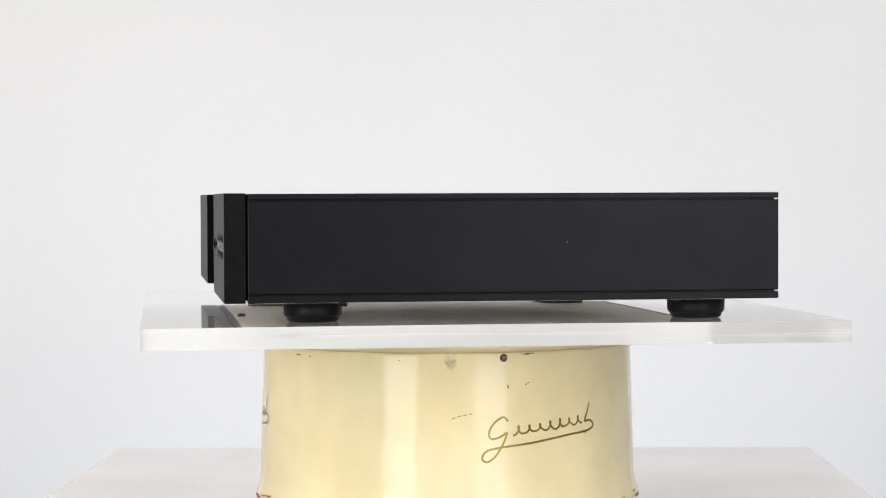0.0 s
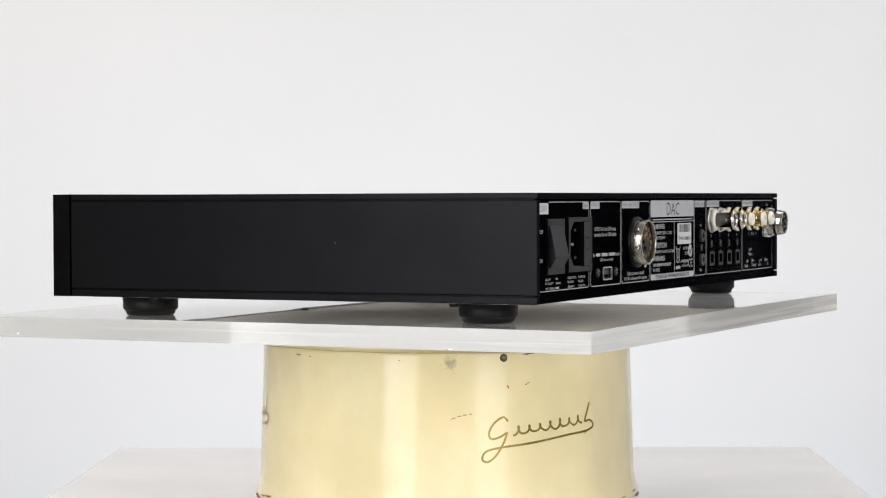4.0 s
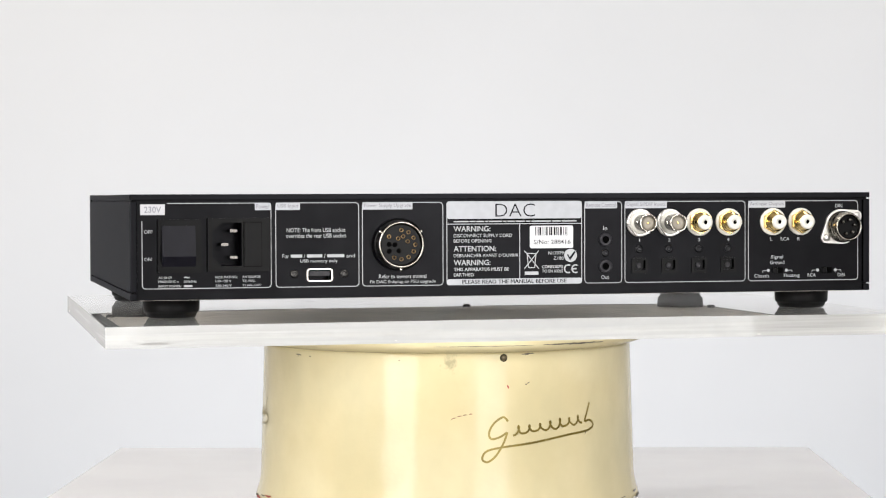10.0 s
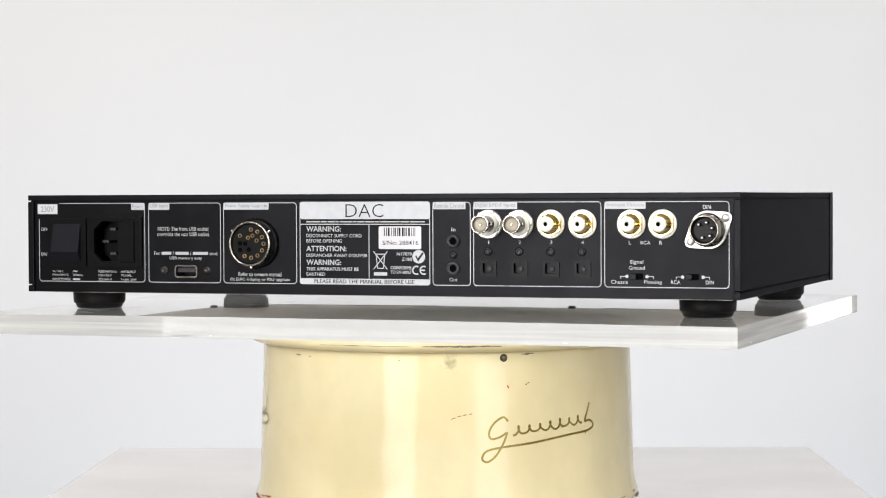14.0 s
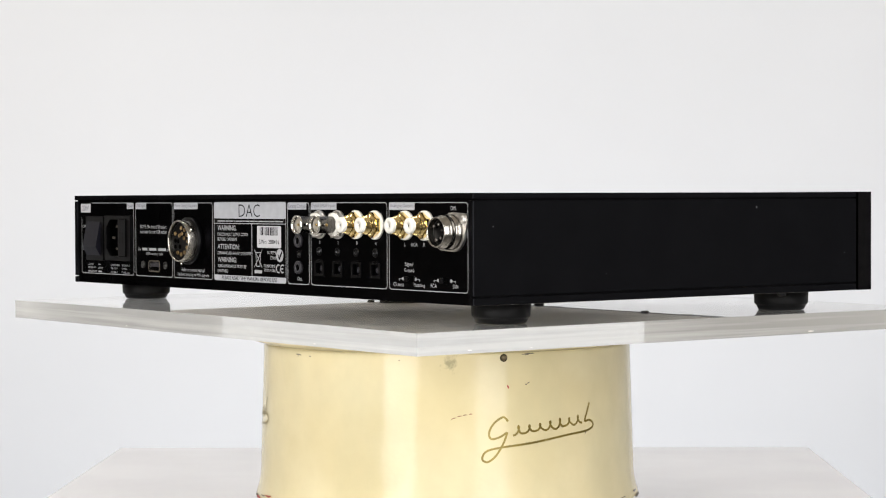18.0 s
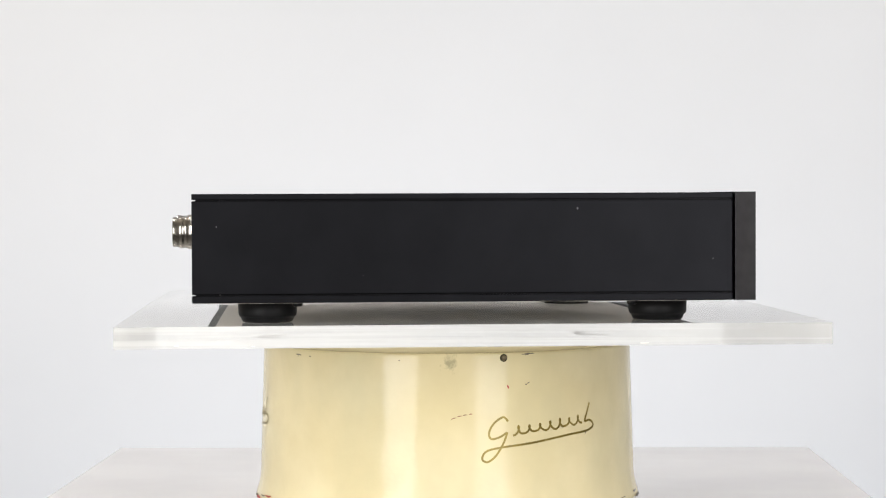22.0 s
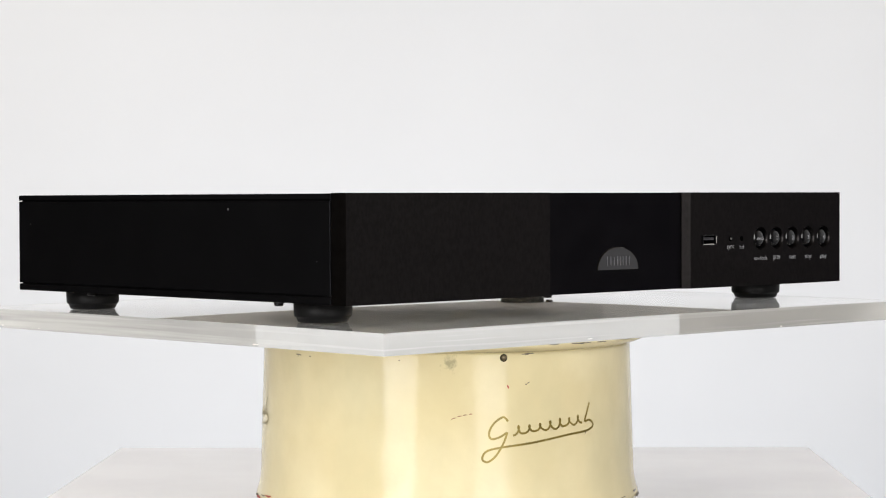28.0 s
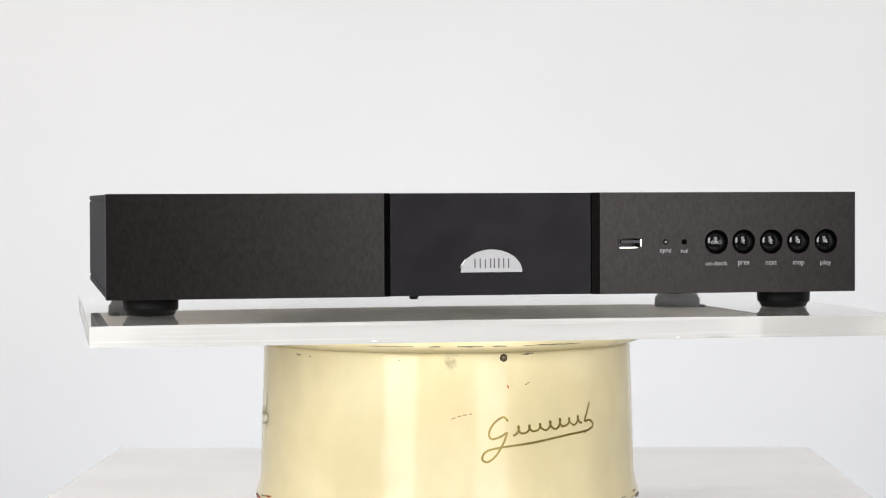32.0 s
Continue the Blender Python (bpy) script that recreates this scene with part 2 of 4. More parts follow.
def frame_line(bm, x0, x1, z0, z1, r, w, h, m, bare=None):
    """A printed rounded outline of line width w, standing h proud; bare(x, z) is true where the line is left out."""
    a, b = rounded(x0, x1, z0, z1, r), rounded(x0 + w, x1 - w, z0 + w, z1 - w, max(r - w, 0.0003))
    n = len(a)
    for k in range(n):
        pieces = 40 if bare and math.dist(a[k], a[(k + 1) % n]) > 0.01 else 1
        for j in range(pieces):
            q = [(p[k][0] + (p[(k + 1) % n][0] - p[k][0]) * t, p[k][1] + (p[(k + 1) % n][1] - p[k][1]) * t) for p, t in ((a, j / pieces), (a, (j + 1) / pieces), (b, (j + 1) / pieces), (b, j / pieces))]
            if not (bare and bare(*q[0])):
                bm.faces.new([bm.verts.new(m @ Vector((x, y, h))) for x, y in q])
    return bm


def hexagon(r, turn=0.0):
    return [(r * math.cos(radians(60 * k + turn)), r * math.sin(radians(60 * k + turn))) for k in range(6)]


def worldm(ob):
    return (worldm(ob.parent) @ ob.matrix_parent_inverse if ob.parent else Matrix()) @ ob.matrix_basis


def part(name, bm, material, parent=None, label="", fix=True):
    """Links a bmesh, given in world places, as one mesh object under its thing."""
    if isinstance(bm, bmesh.types.BMesh):
        if fix:
            bmesh.ops.recalc_face_normals(bm, faces=bm.faces)
        data = bpy.data.meshes.new(name)
        bm.to_mesh(data)
        bm.free()
        data.materials.append(material)
    else:
        data = bm
    ob = new(name, data)
    if parent:
        ob.parent = parent
        ob.matrix_parent_inverse = worldm(parent).inverted()
    if label:
        tagged(ob, label)
    return ob


def thing(name, m, label, category, group=""):
    ob = new(name)
    ob.empty_display_size = 0.02
    ob.matrix_basis = m
    return tagged(ob, label, category, group)


BX = -0.0020
BACK = Matrix(((-1.0025, 0, 0, BX), (0, 0, 1, 0.1490), (0, 1, 0, 0), (0, 0, 0, 1)))    # the rear panel: u runs to -x, v up
FRONT = Matrix(((1, 0, 0, 0), (0, 0, -1, -0.1490), (0, 1, 0, 0), (0, 0, 0, 1)))  # the fascia: u runs to +x, v up


def lettering(body, plane, x0, x1, z0, z1, material, parent, bold=0.003, proud=0.00012, name="lettering"):
    """Printed words that fill the given box of the plane (its x and z in millimetres of the unit)."""
    cu = bpy.data.curves.new(name, "FONT")
    cu.body, cu.size, cu.offset, cu.resolution_u = body, 1.0, 0.0 if "M" in body else bold, 3
    ob = bpy.data.objects.new(name, cu)
    scene.collection.objects.link(ob)
    dg = bpy.context.evaluated_depsgraph_get()
    data = bpy.data.meshes.new_from_object(ob.evaluated_get(dg))
    bpy.data.objects.remove(ob)
    bpy.data.curves.remove(cu)
    co = np.array([v.co[:] for v in data.vertices])
    lo, hi = co.min(0), co.max(0)
    sign = -1 if plane is BACK else 1
    u0, u1 = sorted((sign * x0 / 1000, sign * x1 / 1000))
    for v in data.vertices:
        u = u0 + (v.co.x - lo[0]) / (hi[0] - lo[0]) * (u1 - u0)
        w = z0 / 1000 + (v.co.y - lo[1]) / (hi[1] - lo[1]) * (z1 - z0) / 1000
        v.co = plane @ Vector((u, w, proud))
    if "M" in body:
        # a second strike, a hair to the side, gives these words their weight
        bm = bmesh.new()
        bm.from_mesh(data)
        twin = bmesh.ops.duplicate(bm, geom=bm.verts[:] + bm.edges[:] + bm.faces[:])["geom"]
        step = (plane.to_3x3() @ Vector((1, 0, 0))) * 0.00013 + (plane.to_3x3() @ Vector((0, 0, 1))) * 0.00003
        for v in twin:
            if isinstance(v, bmesh.types.BMVert):
                v.co += step
        bm.to_mesh(data)
        bm.free()
    data.materials.clear()
    data.materials.append(material)
    return part(name, data, material, parent)


def on_back(x, z, h=0.0):
    return BACK @ pose(-x / 1000, z / 1000, h)


def on_front(x, z, h=0.0):
    return FRONT @ pose(x / 1000, z / 1000, h)


def patch(name, plane, x0, x1, z0, z1, r, h0, h1, material, parent, label=""):
    """A flat raised piece with rounded corners; sizes in millimetres."""
    sign = -1 if plane is BACK else 1
    u0, u1 = sorted((sign * x0 / 1000, sign * x1 / 1000))
    bm = prism(bmesh.new(), rounded(u0, u1, z0 / 1000, z1 / 1000, r / 1000, 3), h0 / 1000, h1 / 1000, plane)
    return part(name, bm, material, parent, label)


# ---- the setting ----
FLOOR_Z = -1.05
SHEET_Z = -0.120


def setting():
    bm = box(bmesh.new(), -2.6, 2.6, -3.4, 2.6, FLOOR_Z - 0.1, FLOOR_Z)
    tagged(part("floor", bm, FLOORMAT), "grey painted studio floor", "floor", kind="structure")
    for name, dims in (("wall_north", (-2.6, 2.6, 2.6, 2.7)), ("wall_south", (-2.6, 2.6, -3.5, -3.4)), ("wall_east", (2.6, 2.7, -3.5, 2.7)), ("wall_west", (-2.7, -2.6, -3.5, 2.7))):
        bm = box(bmesh.new(), *dims, FLOOR_Z - 0.1, 1.6)
        tagged(part(name, bm, WALL), "plain dark studio wall", "wall", kind="structure")
    bm = box(bmesh.new(), -2.7, 2.7, -3.5, 2.7, 1.6, 1.7)
    tagged(part("ceiling", bm, WALL), "plain dark studio ceiling", "ceiling", kind="structure")
    # seamless paper: one sheet bent round behind the pedestal, its right wing coming forward
    line = [(1.75, -0.95), (1.75, 0.9)]
    for k in range(1, 12):
        a = radians(90 * k / 12)
        line.append((1.75 - 0.7 * (1 - math.cos(a)), 0.9 + 0.7 * math.sin(a)))
    line.append((1.05, 1.6))
    line += [(-x, y) for x, y in line[:1:-1]] + [(-1.75, 0.88)]
    line.reverse()
    bm = bmesh.new()
    rows = [[bm.verts.new((x, y, z)) for z in (FLOOR_Z + 0.003, 1.5)] for x, y in line]
    for p, q in zip(rows, rows[1:]):
        f = bm.faces.new((p[0], q[0], q[1], p[1]))
        f.smooth = True
    ob = part("backdrop", bm, PAPER, fix=False)
    ob.modifiers.new("thickness", "SOLIDIFY").thickness = -0.001
    tagged(ob, "seamless white paper backdrop curved round behind the pedestal", "backdrop", kind="structure")


setting()


def plinth():
    bm = box(bmesh.new(), -0.262, 0.270, -0.145, 0.379, FLOOR_Z, SHEET_Z - 0.0122, 0.003, 2)
    ob = part("plinth", bm, SHEET)
    tagged(ob, "plain white plinth under the acrylic sheet", "plinth")
    bm = box(bmesh.new(), -0.279, 0.287, -0.16, 0.396, SHEET_Z - 0.012, SHEET_Z, 0.0012, 2)
    ob = part("acrylic_base_sheet", bm, SHEET)
    ob.matrix_basis = pose(0, 0, 0, 0, 0, -1.2)
    tagged(ob, "milky acrylic sheet lying flat under the cream drum", "acrylic sheet")


plinth()

# ---- the drum ----
DRUM_R = 0.1163
DRUM_X = -0.0005


def drum_radius(z):
    """The drum widens a little downwards."""
    return 0.1156 + 0.0022 * min(max((-0.009 - z) / 0.072, 0), 1)


def on_drum(s, z, out=0.0):
    """A place on the drum's skin: s metres round it from the side that faces south, at height z."""
    a = s / DRUM_R
    r = drum_radius(z) + out
    return Vector((DRUM_X + r * math.sin(a), -r * math.cos(a), z))


def stroke(bm, pts, width, out=0.00025, taper=False):
    """A flat painted stroke along (s, z) places on the drum."""
    smooth = []
    n = len(pts)
    for i in range(n - 1):
        p0, p1, p2, p3 = (Vector(pts[max(min(j, n - 1), 0)]) for j in (i - 1, i, i + 1, i + 2))
        for k in range(6):
            t = k / 6
            smooth.append(0.5 * (2 * p1 + (p2 - p0) * t + (2 * p0 - 5 * p1 + 4 * p2 - p3) * t * t + (3 * p1 - p0 - 3 * p2 + p3) * t ** 3))
    smooth.append(Vector(pts[-1]))
    last = None
    for i, c in enumerate(smooth):
        d = smooth[min(i + 1, len(smooth) - 1)] - smooth[max(i - 1, 0)]
        if d.length < 1e-9:
            continue
        nrm = Vector((-d.y, d.x)).normalized() * width / 2
        if taper:
            nrm *= 0.35 + 0.65 * math.sin(math.pi * min(max(i / len(smooth), 0.05), 0.95))
        a, b = c + nrm, c - nrm
        pair = (bm.verts.new(on_drum(a.x, a.y, out)), bm.verts.new(on_drum(b.x, b.y, out)))
        if last:
            bm.faces.new((last[0], last[1], pair[1], pair[0]))
        last = pair
    return bm


def drum():
    top = thing("drum_pedestal", pose(DRUM_X, 0, SHEET_Z), "round cream enamelled drum with gold flourishes, chipped at its foot", "drum")
    prof = [(0.1000, -0.0052), (0.1154, -0.0052), (0.1156, -0.0068)]
    prof += [(drum_radius(z), z) for z in (-0.012, -0.030, -0.050, -0.070, -0.083)]
    prof += [(0.1181, -0.0875), (0.1188, -0.0925), (0.1203, -0.0975), (0.1209, -0.1000), (0.1198, -0.1008), (0.1120, -0.1008)]
    bm = lathe(bmesh.new(), prof, pose(DRUM_X, 0, 0), seg=160)
    part("drum_body", bm, ENAMEL, top, "glossy cream enamel skin with flared foot")
    bm = lathe(bmesh.new(), [(0.1135, -0.1190), (0.1170, -0.1196), (0.1178, -0.1180), (0.1178, -0.1030), (0.1160, -0.1010)], pose(DRUM_X, 0, 0), seg=96)
    part("foot_ring", bm, BASE, top, "dull grey metal ring under the cream skin")
    m = Matrix.Translation(on_drum(0.0337, -0.0083, -0.0004)) @ pose(0, 0, 0, 90, 0, math.degrees(0.0337 / DRUM_R))
    bm = lathe(bmesh.new(), [(0.0017, 0), (0.0017, 0.0009), (0.0014, 0.0013), (0.0008, 0.0016), (0.0002, 0.0017)], m, 24)
    screw = part("screw", bm, TARNISH, top, "small tarnished brass screw")
    bm = lathe(bmesh.new(), [(0.0022, 0.0002), (0.0022, 0.0007), (0.0018, 0.0008)], m, 24)
    part("screw_washer", bm, HOLE, screw, "dark washer")
    # gold flourishes: a hook, a running wave, a tall end stroke and an underline that loops back
    for start in (0.0, -0.2400, 0.2436):
        part("flourish", flourish(start), SCRIPT, top, "worn gold painted flourish")
    for label, material, lines in (
        ("brown dashed scratch", SCUFF, [((0.0022, -0.0437), (0.0050, -0.0425)), ((0.0056, -0.0422), (0.0085, -0.0415)), ((0.0092, -0.0413), (0.0116, -0.0409)), ((0.0126, -0.0408), (0.0148, -0.0405))]),
        ("dark chips below the lip", CHIP, [((-0.1040, -0.0085), (-0.0990, -0.0088)), ((-0.0915, -0.0091), (-0.0900, -0.0093)), ((-0.1022, -0.0086), (-0.1020, -0.0098)), ((-0.0285, -0.0095), (-0.0277, -0.0097)), ((0.0450, -0.0066), (0.0530, -0.0062)), ((0.0470, -0.0069), (0.0495, -0.0067))]),
        ("red paint chips", RED, [((0.0354, -0.0240), (0.0367, -0.0258)), ((0.0357, -0.0247), (0.0364, -0.0262))]),
        ("thin grey scratches", CHIP, [((0.0480, -0.0237), (0.0498, -0.0231)), ((0.0470, -0.0241), (0.0480, -0.0244)), ((0.0900, -0.0560), (0.0915, -0.0535))]),
    ):
        for ln in lines:
            out = 0.00015
            part("scratch", stroke(bmesh.new(), [ln[0], ((ln[0][0] + ln[1][0]) / 2, (ln[0][1] + ln[1][1]) / 2 + 0.0002), ln[1]], 0.0006, out, True), material, top, label)
    # chips along the foot
    for s0, s1, z, w, material in ((-0.137, -0.128, -0.0968, 0.0012, RED), (-0.146, -0.138, -0.0975, 0.0008, CHIP), (-0.128, -0.110, -0.0985, 0.0007, CHIP), (0.146, 0.154, -0.0962, 0.0012, CHIP), (0.110, 0.130, -0.0975, 0.0006, CHIP)):
        out = 0.00015 + max(0.0, -0.083 - z) * 0.20
        part("scratch", stroke(bmesh.new(), [(s0, z), ((s0 + s1) / 2, z - 0.0004), (s1, z + 0.0003)], w, out, True), material, top, "chipped enamel along the foot")
    # ragged chipped edge of the foot
    rnd = random.Random(5)
    for k in range(26):
        s = rnd.uniform(-0.17, 0.17)
        a = s / DRUM_R
        bm = bmesh.new()
        m = Matrix.Translation((DRUM_X + 0.1208 * math.sin(a), -0.1208 * math.cos(a), -0.1002)) @ pose(0, 0, 0, 90, 0, math.degrees(a))
        w, h = rnd.uniform(0.001, 0.006), rnd.uniform(0.0004, 0.0014)
        prism(bm, [(w * math.cos(t), h * math.sin(t) * rnd.uniform(0.6, 1.2)) for t in np.linspace(0, 2 * math.pi, 9)[:-1]], -0.0003, 0.0003, m)
        part("chip", bm, RED if k % 9 == 0 else CHIP, top, "red chip" if k % 9 == 0 else "bare dark chip")
    return top


def flourish(s0):
    bm = bmesh.new()
    w = 0.00125
    # a hook, its tail looping back into the underline, a running row of uneven arches, and a tall end stroke
    hook = [(0.0359, -0.0453), (0.0328, -0.0427), (0.0272, -0.0463), (0.0243, -0.0518), (0.0259, -0.0552), (0.0310, -0.0541), (0.0354, -0.0515)]
    tail = [(0.0354, -0.0515), (0.0330, -0.0576), (0.0284, -0.0649), (0.0233, -0.0685), (0.0202, -0.0666), (0.0227, -0.0623), (0.0317, -0.0603), (0.0505, -0.0584), (0.0737, -0.0554), (0.0923, -0.0536), (0.0975, -0.0509), (0.0947, -0.0477), (0.0904, -0.0484)]
    arches = []
    for k in range(57):
        t = k / 56
        ph = t * 2 * math.pi * 7
        size = (1.0, 0.8, 0.7, 0.9, 1.05, 0.75, 0.95, 0.9)[min(int(t * 7), 7)]
        arches.append((0.0388 + 0.0490 * t + 0.0016 * math.sin(ph), -0.0511 + 0.0046 * t - 0.0026 * size * math.cos(ph)))
    tall = [(0.0896, -0.0484), (0.0919, -0.0435), (0.0945, -0.0373)]
    for line in (hook, tail, arches, tall):
        stroke(bm, [(s + s0, z) for s, z in line], w, 0.00022)
    return bm


drum()


def platter():
    """The flared cream rim on top of the drum turns with the board; its edge is worn through in dashes."""
    top = thing("turning_platter", pose(DRUM_X, 0, -0.005), "cream enamelled rim turning on the drum, worn dark along its edge", "platter")
    prof = [(0.1000, 0.0063), (0.1238, 0.0063), (0.1247, 0.0055), (0.1249, -0.0008), (0.1245, -0.0020), (0.1222, -0.0034), (0.1185, -0.0046), (0.1162, -0.0052), (0.1000, -0.0051)]
    part("platter_rim", lathe(bmesh.new(), prof, pose(DRUM_X, 0, 0), seg=160, close=False), ENAMEL, top)
    rnd = random.Random(4)
    worn = [(-35, -20, 0.5), (-16, -13, 0.7), (-8.6, -1.6, 0.9), (0.9, 4.9, 0.8), (9.8, 27.8, 0.7), (163, 190, 0.4), (193, 214, 0.9), (277, 284, 0.6), (236, 244, 0.5), (60, 74, 0.5), (95, 101, 0.8), (120, 133, 0.5)]
    for a0, a1, w in worn:
        bm = bmesh.new()
        last = None
        n = max(6, int((a1 - a0) / 1.2))
        for k in range(n + 1):
            a = radians(a0 + (a1 - a0) * k / n)
            h = 0.0011 * w * math.sin(math.pi * min(max(k / n, 0.06), 0.94)) ** 0.4 * rnd.uniform(0.45, 1.0)
            z = -0.0007 + rnd.uniform(-0.00015, 0.00015)
            pair = [bm.verts.new((DRUM_X + 0.12515 * math.sin(a), -0.12515 * math.cos(a), q)) for q in (z - h / 2, z + h / 2)]
            if last:
                bm.faces.new((last[0], pair[0], pair[1], last[1]))
            last = pair
        part("worn_dash", bm, CHIP, top, "dark worn dash")
    return top


turning_platter = platter()

# ---- the turning board ----
BOARD_TOP = 0.0178


def board():
    # the top is slightly crowned: ends and sides sag under the load on the feet
    nx, ny = 40, 32
    bm = bmesh.new()
    sheets = []
    for top in (0, 1):
        rows = []
        for i in range(nx + 1):
            u = 2 * i / nx - 1
            rows.append([])
            for j in range(ny + 1):
                v = 2 * j / ny - 1
                z = 0.0007 * (1 - u * u) + 0.0004 * (1 - v * v) if top else 0.0064 - BOARD_TOP + 0.0001 * (1 - u * u)
                rows[-1].append(bm.verts.new((0.2275 * u, 0.1899 * v, z)))
        for i in range(nx):
            for j in range(ny):
                q = (rows[i][j], rows[i + 1][j], rows[i + 1][j + 1], rows[i][j + 1])
                bm.faces.new(q if top else q[::-1])
        sheets.append([rows[i][0] for i in range(nx)] + [rows[nx][j] for j in range(ny)] + [rows[i][ny] for i in range(nx, 0, -1)] + [rows[0][j] for j in range(ny, 0, -1)])
    low, high = sheets
    for k in range(len(low)):
        n = (k + 1) % len(low)
        bm.faces.new((low[k], low[n], high[n], high[k]))
    bm.transform(pose(0.0001, -0.0007, 0, 0, 0, -0.6))
    bmesh.ops.recalc_face_normals(bm, faces=bm.faces)
    for f in bm.faces:
        f.material_index = 1 if abs(f.normal.z) < 0.9 else 0
        f.smooth = abs(f.normal.z) >= 0.9
    for e in bm.edges:
        e.smooth = e.calc_face_angle(0) < 0.2
    ob = part("acrylic_board", bm, ACRYLIC)
    ob.data.materials.append(EDGE)
    ob.matrix_basis = pose(0, 0, BOARD_TOP)
    ob.visible_shadow = False
    tagged(ob, "thick clear acrylic board turning on top of the drum", "acrylic board")
    # small bruises along the lower arrises of the sawn edges
    rnd = random.Random(12)
    for k in range(9):
        long = k % 2
        side = 1 if k % 4 < 2 else -1
        half, reach = (0.2275, 0.1899) if long else (0.1899, 0.2275)
        u = rnd.uniform(0.3, 0.97) * half * rnd.choice((-1, 1))
        w, h = rnd.uniform(0.0008, 0.0030), rnd.uniform(0.0002, 0.00045)
        m = pose(0.0001, -0.0007, 0, 0, 0, -0.6 + (90 if not long else 0)) @ pose(u, side * (reach + 0.00005), 0.0064 - BOARD_TOP + rnd.uniform(0.0004, 0.0022), 90, 0, 0)
        bm = prism(bmesh.new(), [(w * math.cos(t) * rnd.uniform(0.6, 1.2), h * math.sin(t)) for t in np.linspace(0, 2 * math.pi, 8)[:-1]], -0.0001, 0.0001, pose(0, 0, BOARD_TOP) @ m)
        part("edge_nick", bm, NICK, ob, "whitened nick in the edge")
    # faint scuffs on the top, most of them along its length
    for k in range(14):
        u, v = rnd.uniform(-0.9, 0.9), rnd.uniform(-0.9, 0.9)
        w, h = rnd.uniform(0.002, 0.009), rnd.uniform(0.00015, 0.0004)
        z = BOARD_TOP + 0.0007 * (1 - u * u) + 0.0004 * (1 - v * v) + 0.00003
        m = pose(0.2275 * u, 0.1899 * v, z, 0, 0, rnd.gauss(0, 18) + (90 if k % 4 == 0 else 0))
        bm = prism(bmesh.new(), [(w * t, h * (1 - abs(t)) + 0.5 * h * math.sin(5 * t)) for t in (-1, -0.5, 0, 0.5, 1)] + [(w * t, -0.4 * h * (1 - abs(t)) + 0.5 * h * math.sin(5 * t)) for t in (0.6, 0, -0.6)], -0.00002, 0.00004, m)
        part("top_scuff", bm, SCUFFED, ob, "faint grey scuff in the top")
    return ob


acrylic_board = board()

# ---- the unit on the board ----
unit = thing("audio_converter", pose(0, 0, BOARD_TOP), "flat black metal hifi converter standing on the clear board", "hifi unit")
TOP, BOT = 0.0873, 0.0297
XL, XR = -0.2188, 0.2132
YF, YB = -0.1366, 0.1510


BUTTONS = (128.4, 144.8, 161.5, 178.1, 195.0)
BUTTON_Z = 0.0589
DOME = 0.0046
SUNK = 0.0043


def drilled_fascia(y0, y1):
    """The right fascia: a bevelled block with five round wells and one for a usb socket sunk into its face."""
    z0, z1 = BOT - 0.0001, 0.0876
    bm = bmesh.new()
    v = {(k, z): bm.verts.new((x, y, z)) for k, (x, y) in enumerate(((0.2129, y1), (0.2129, y0), (0.0590, y0), (0.0552, y0 + 0.0038), (0.0552, y1))) for z in (z0, z1)}
    for k in (0, 2, 3, 4):
        n = (k + 1) % 5
        bm.faces.new((v[k, z0], v[n, z0], v[n, z1], v[k, z1]))
    bm.faces.new([v[k, z0] for k in range(5)])
    bm.faces.new([v[k, z1] for k in range(5)])
    edges = [bm.edges.get(pair) or bm.edges.new(pair) for pair in ((v[1, z0], v[2, z0]), (v[2, z0], v[2, z1]), (v[2, z1], v[1, z1]), (v[1, z1], v[1, z0]))]
    for x in BUTTONS:
        loops = []
        for r, depth in ((0.0071, 0.0), (0.0068, 0.0003), (0.0068, 0.0076)):
            loops.append([bm.verts.new((x / 1000 + r * math.cos(2 * math.pi * k / 40), y0 + depth, BUTTON_Z + r * math.sin(2 * math.pi * k / 40))) for k in range(40)])
        edges += [bm.edges.new((loops[0][k], loops[0][(k + 1) % 40])) for k in range(40)]
        for p, q in zip(loops, loops[1:]):
            for k in range(40):
                bm.faces.new((p[k], p[(k + 1) % 40], q[(k + 1) % 40], q[k])).smooth = True
        bm.faces.new(loops[-1])
    mouth, floor = ([bm.verts.new((x, y0 + d, z)) for x, z in FRONT_USB] for d in (0, 0.0080))
    n = len(mouth)
    for k in range(n):
        bm.faces.new((mouth[k], mouth[(k + 1) % n], floor[(k + 1) % n], floor[k]))
        edges.append(bm.edges.get((mouth[k], mouth[(k + 1) % n])))
    bm.faces.new(floor)
    bmesh.ops.triangle_fill(bm, edges=edges, use_beauty=True, use_dissolve=False)
    return bm


INLET = [(0.1700, 0.0668), (0.1650, 0.0717), (0.1541, 0.0717), (0.1541, 0.0480), (0.1650, 0.0480), (0.1700, 0.0530)]
OPTICAL_X, OPTICAL_Z = (-74.9, -92.9, -110.9, -128.8), 45.8
OPTICAL = [(-0.0033, -0.0016), (-0.0022, -0.0028), (0.0022, -0.0028), (0.0033, -0.0016), (0.0033, 0.0028), (-0.0033, 0.0028)]
REAR_USB = rounded(-0.1172, -0.1042, 0.0396, 0.0454, 0.0011, 3)
FRONT_USB = rounded(0.0705, 0.0833, 0.0559, 0.0613, 0.0004, 3)


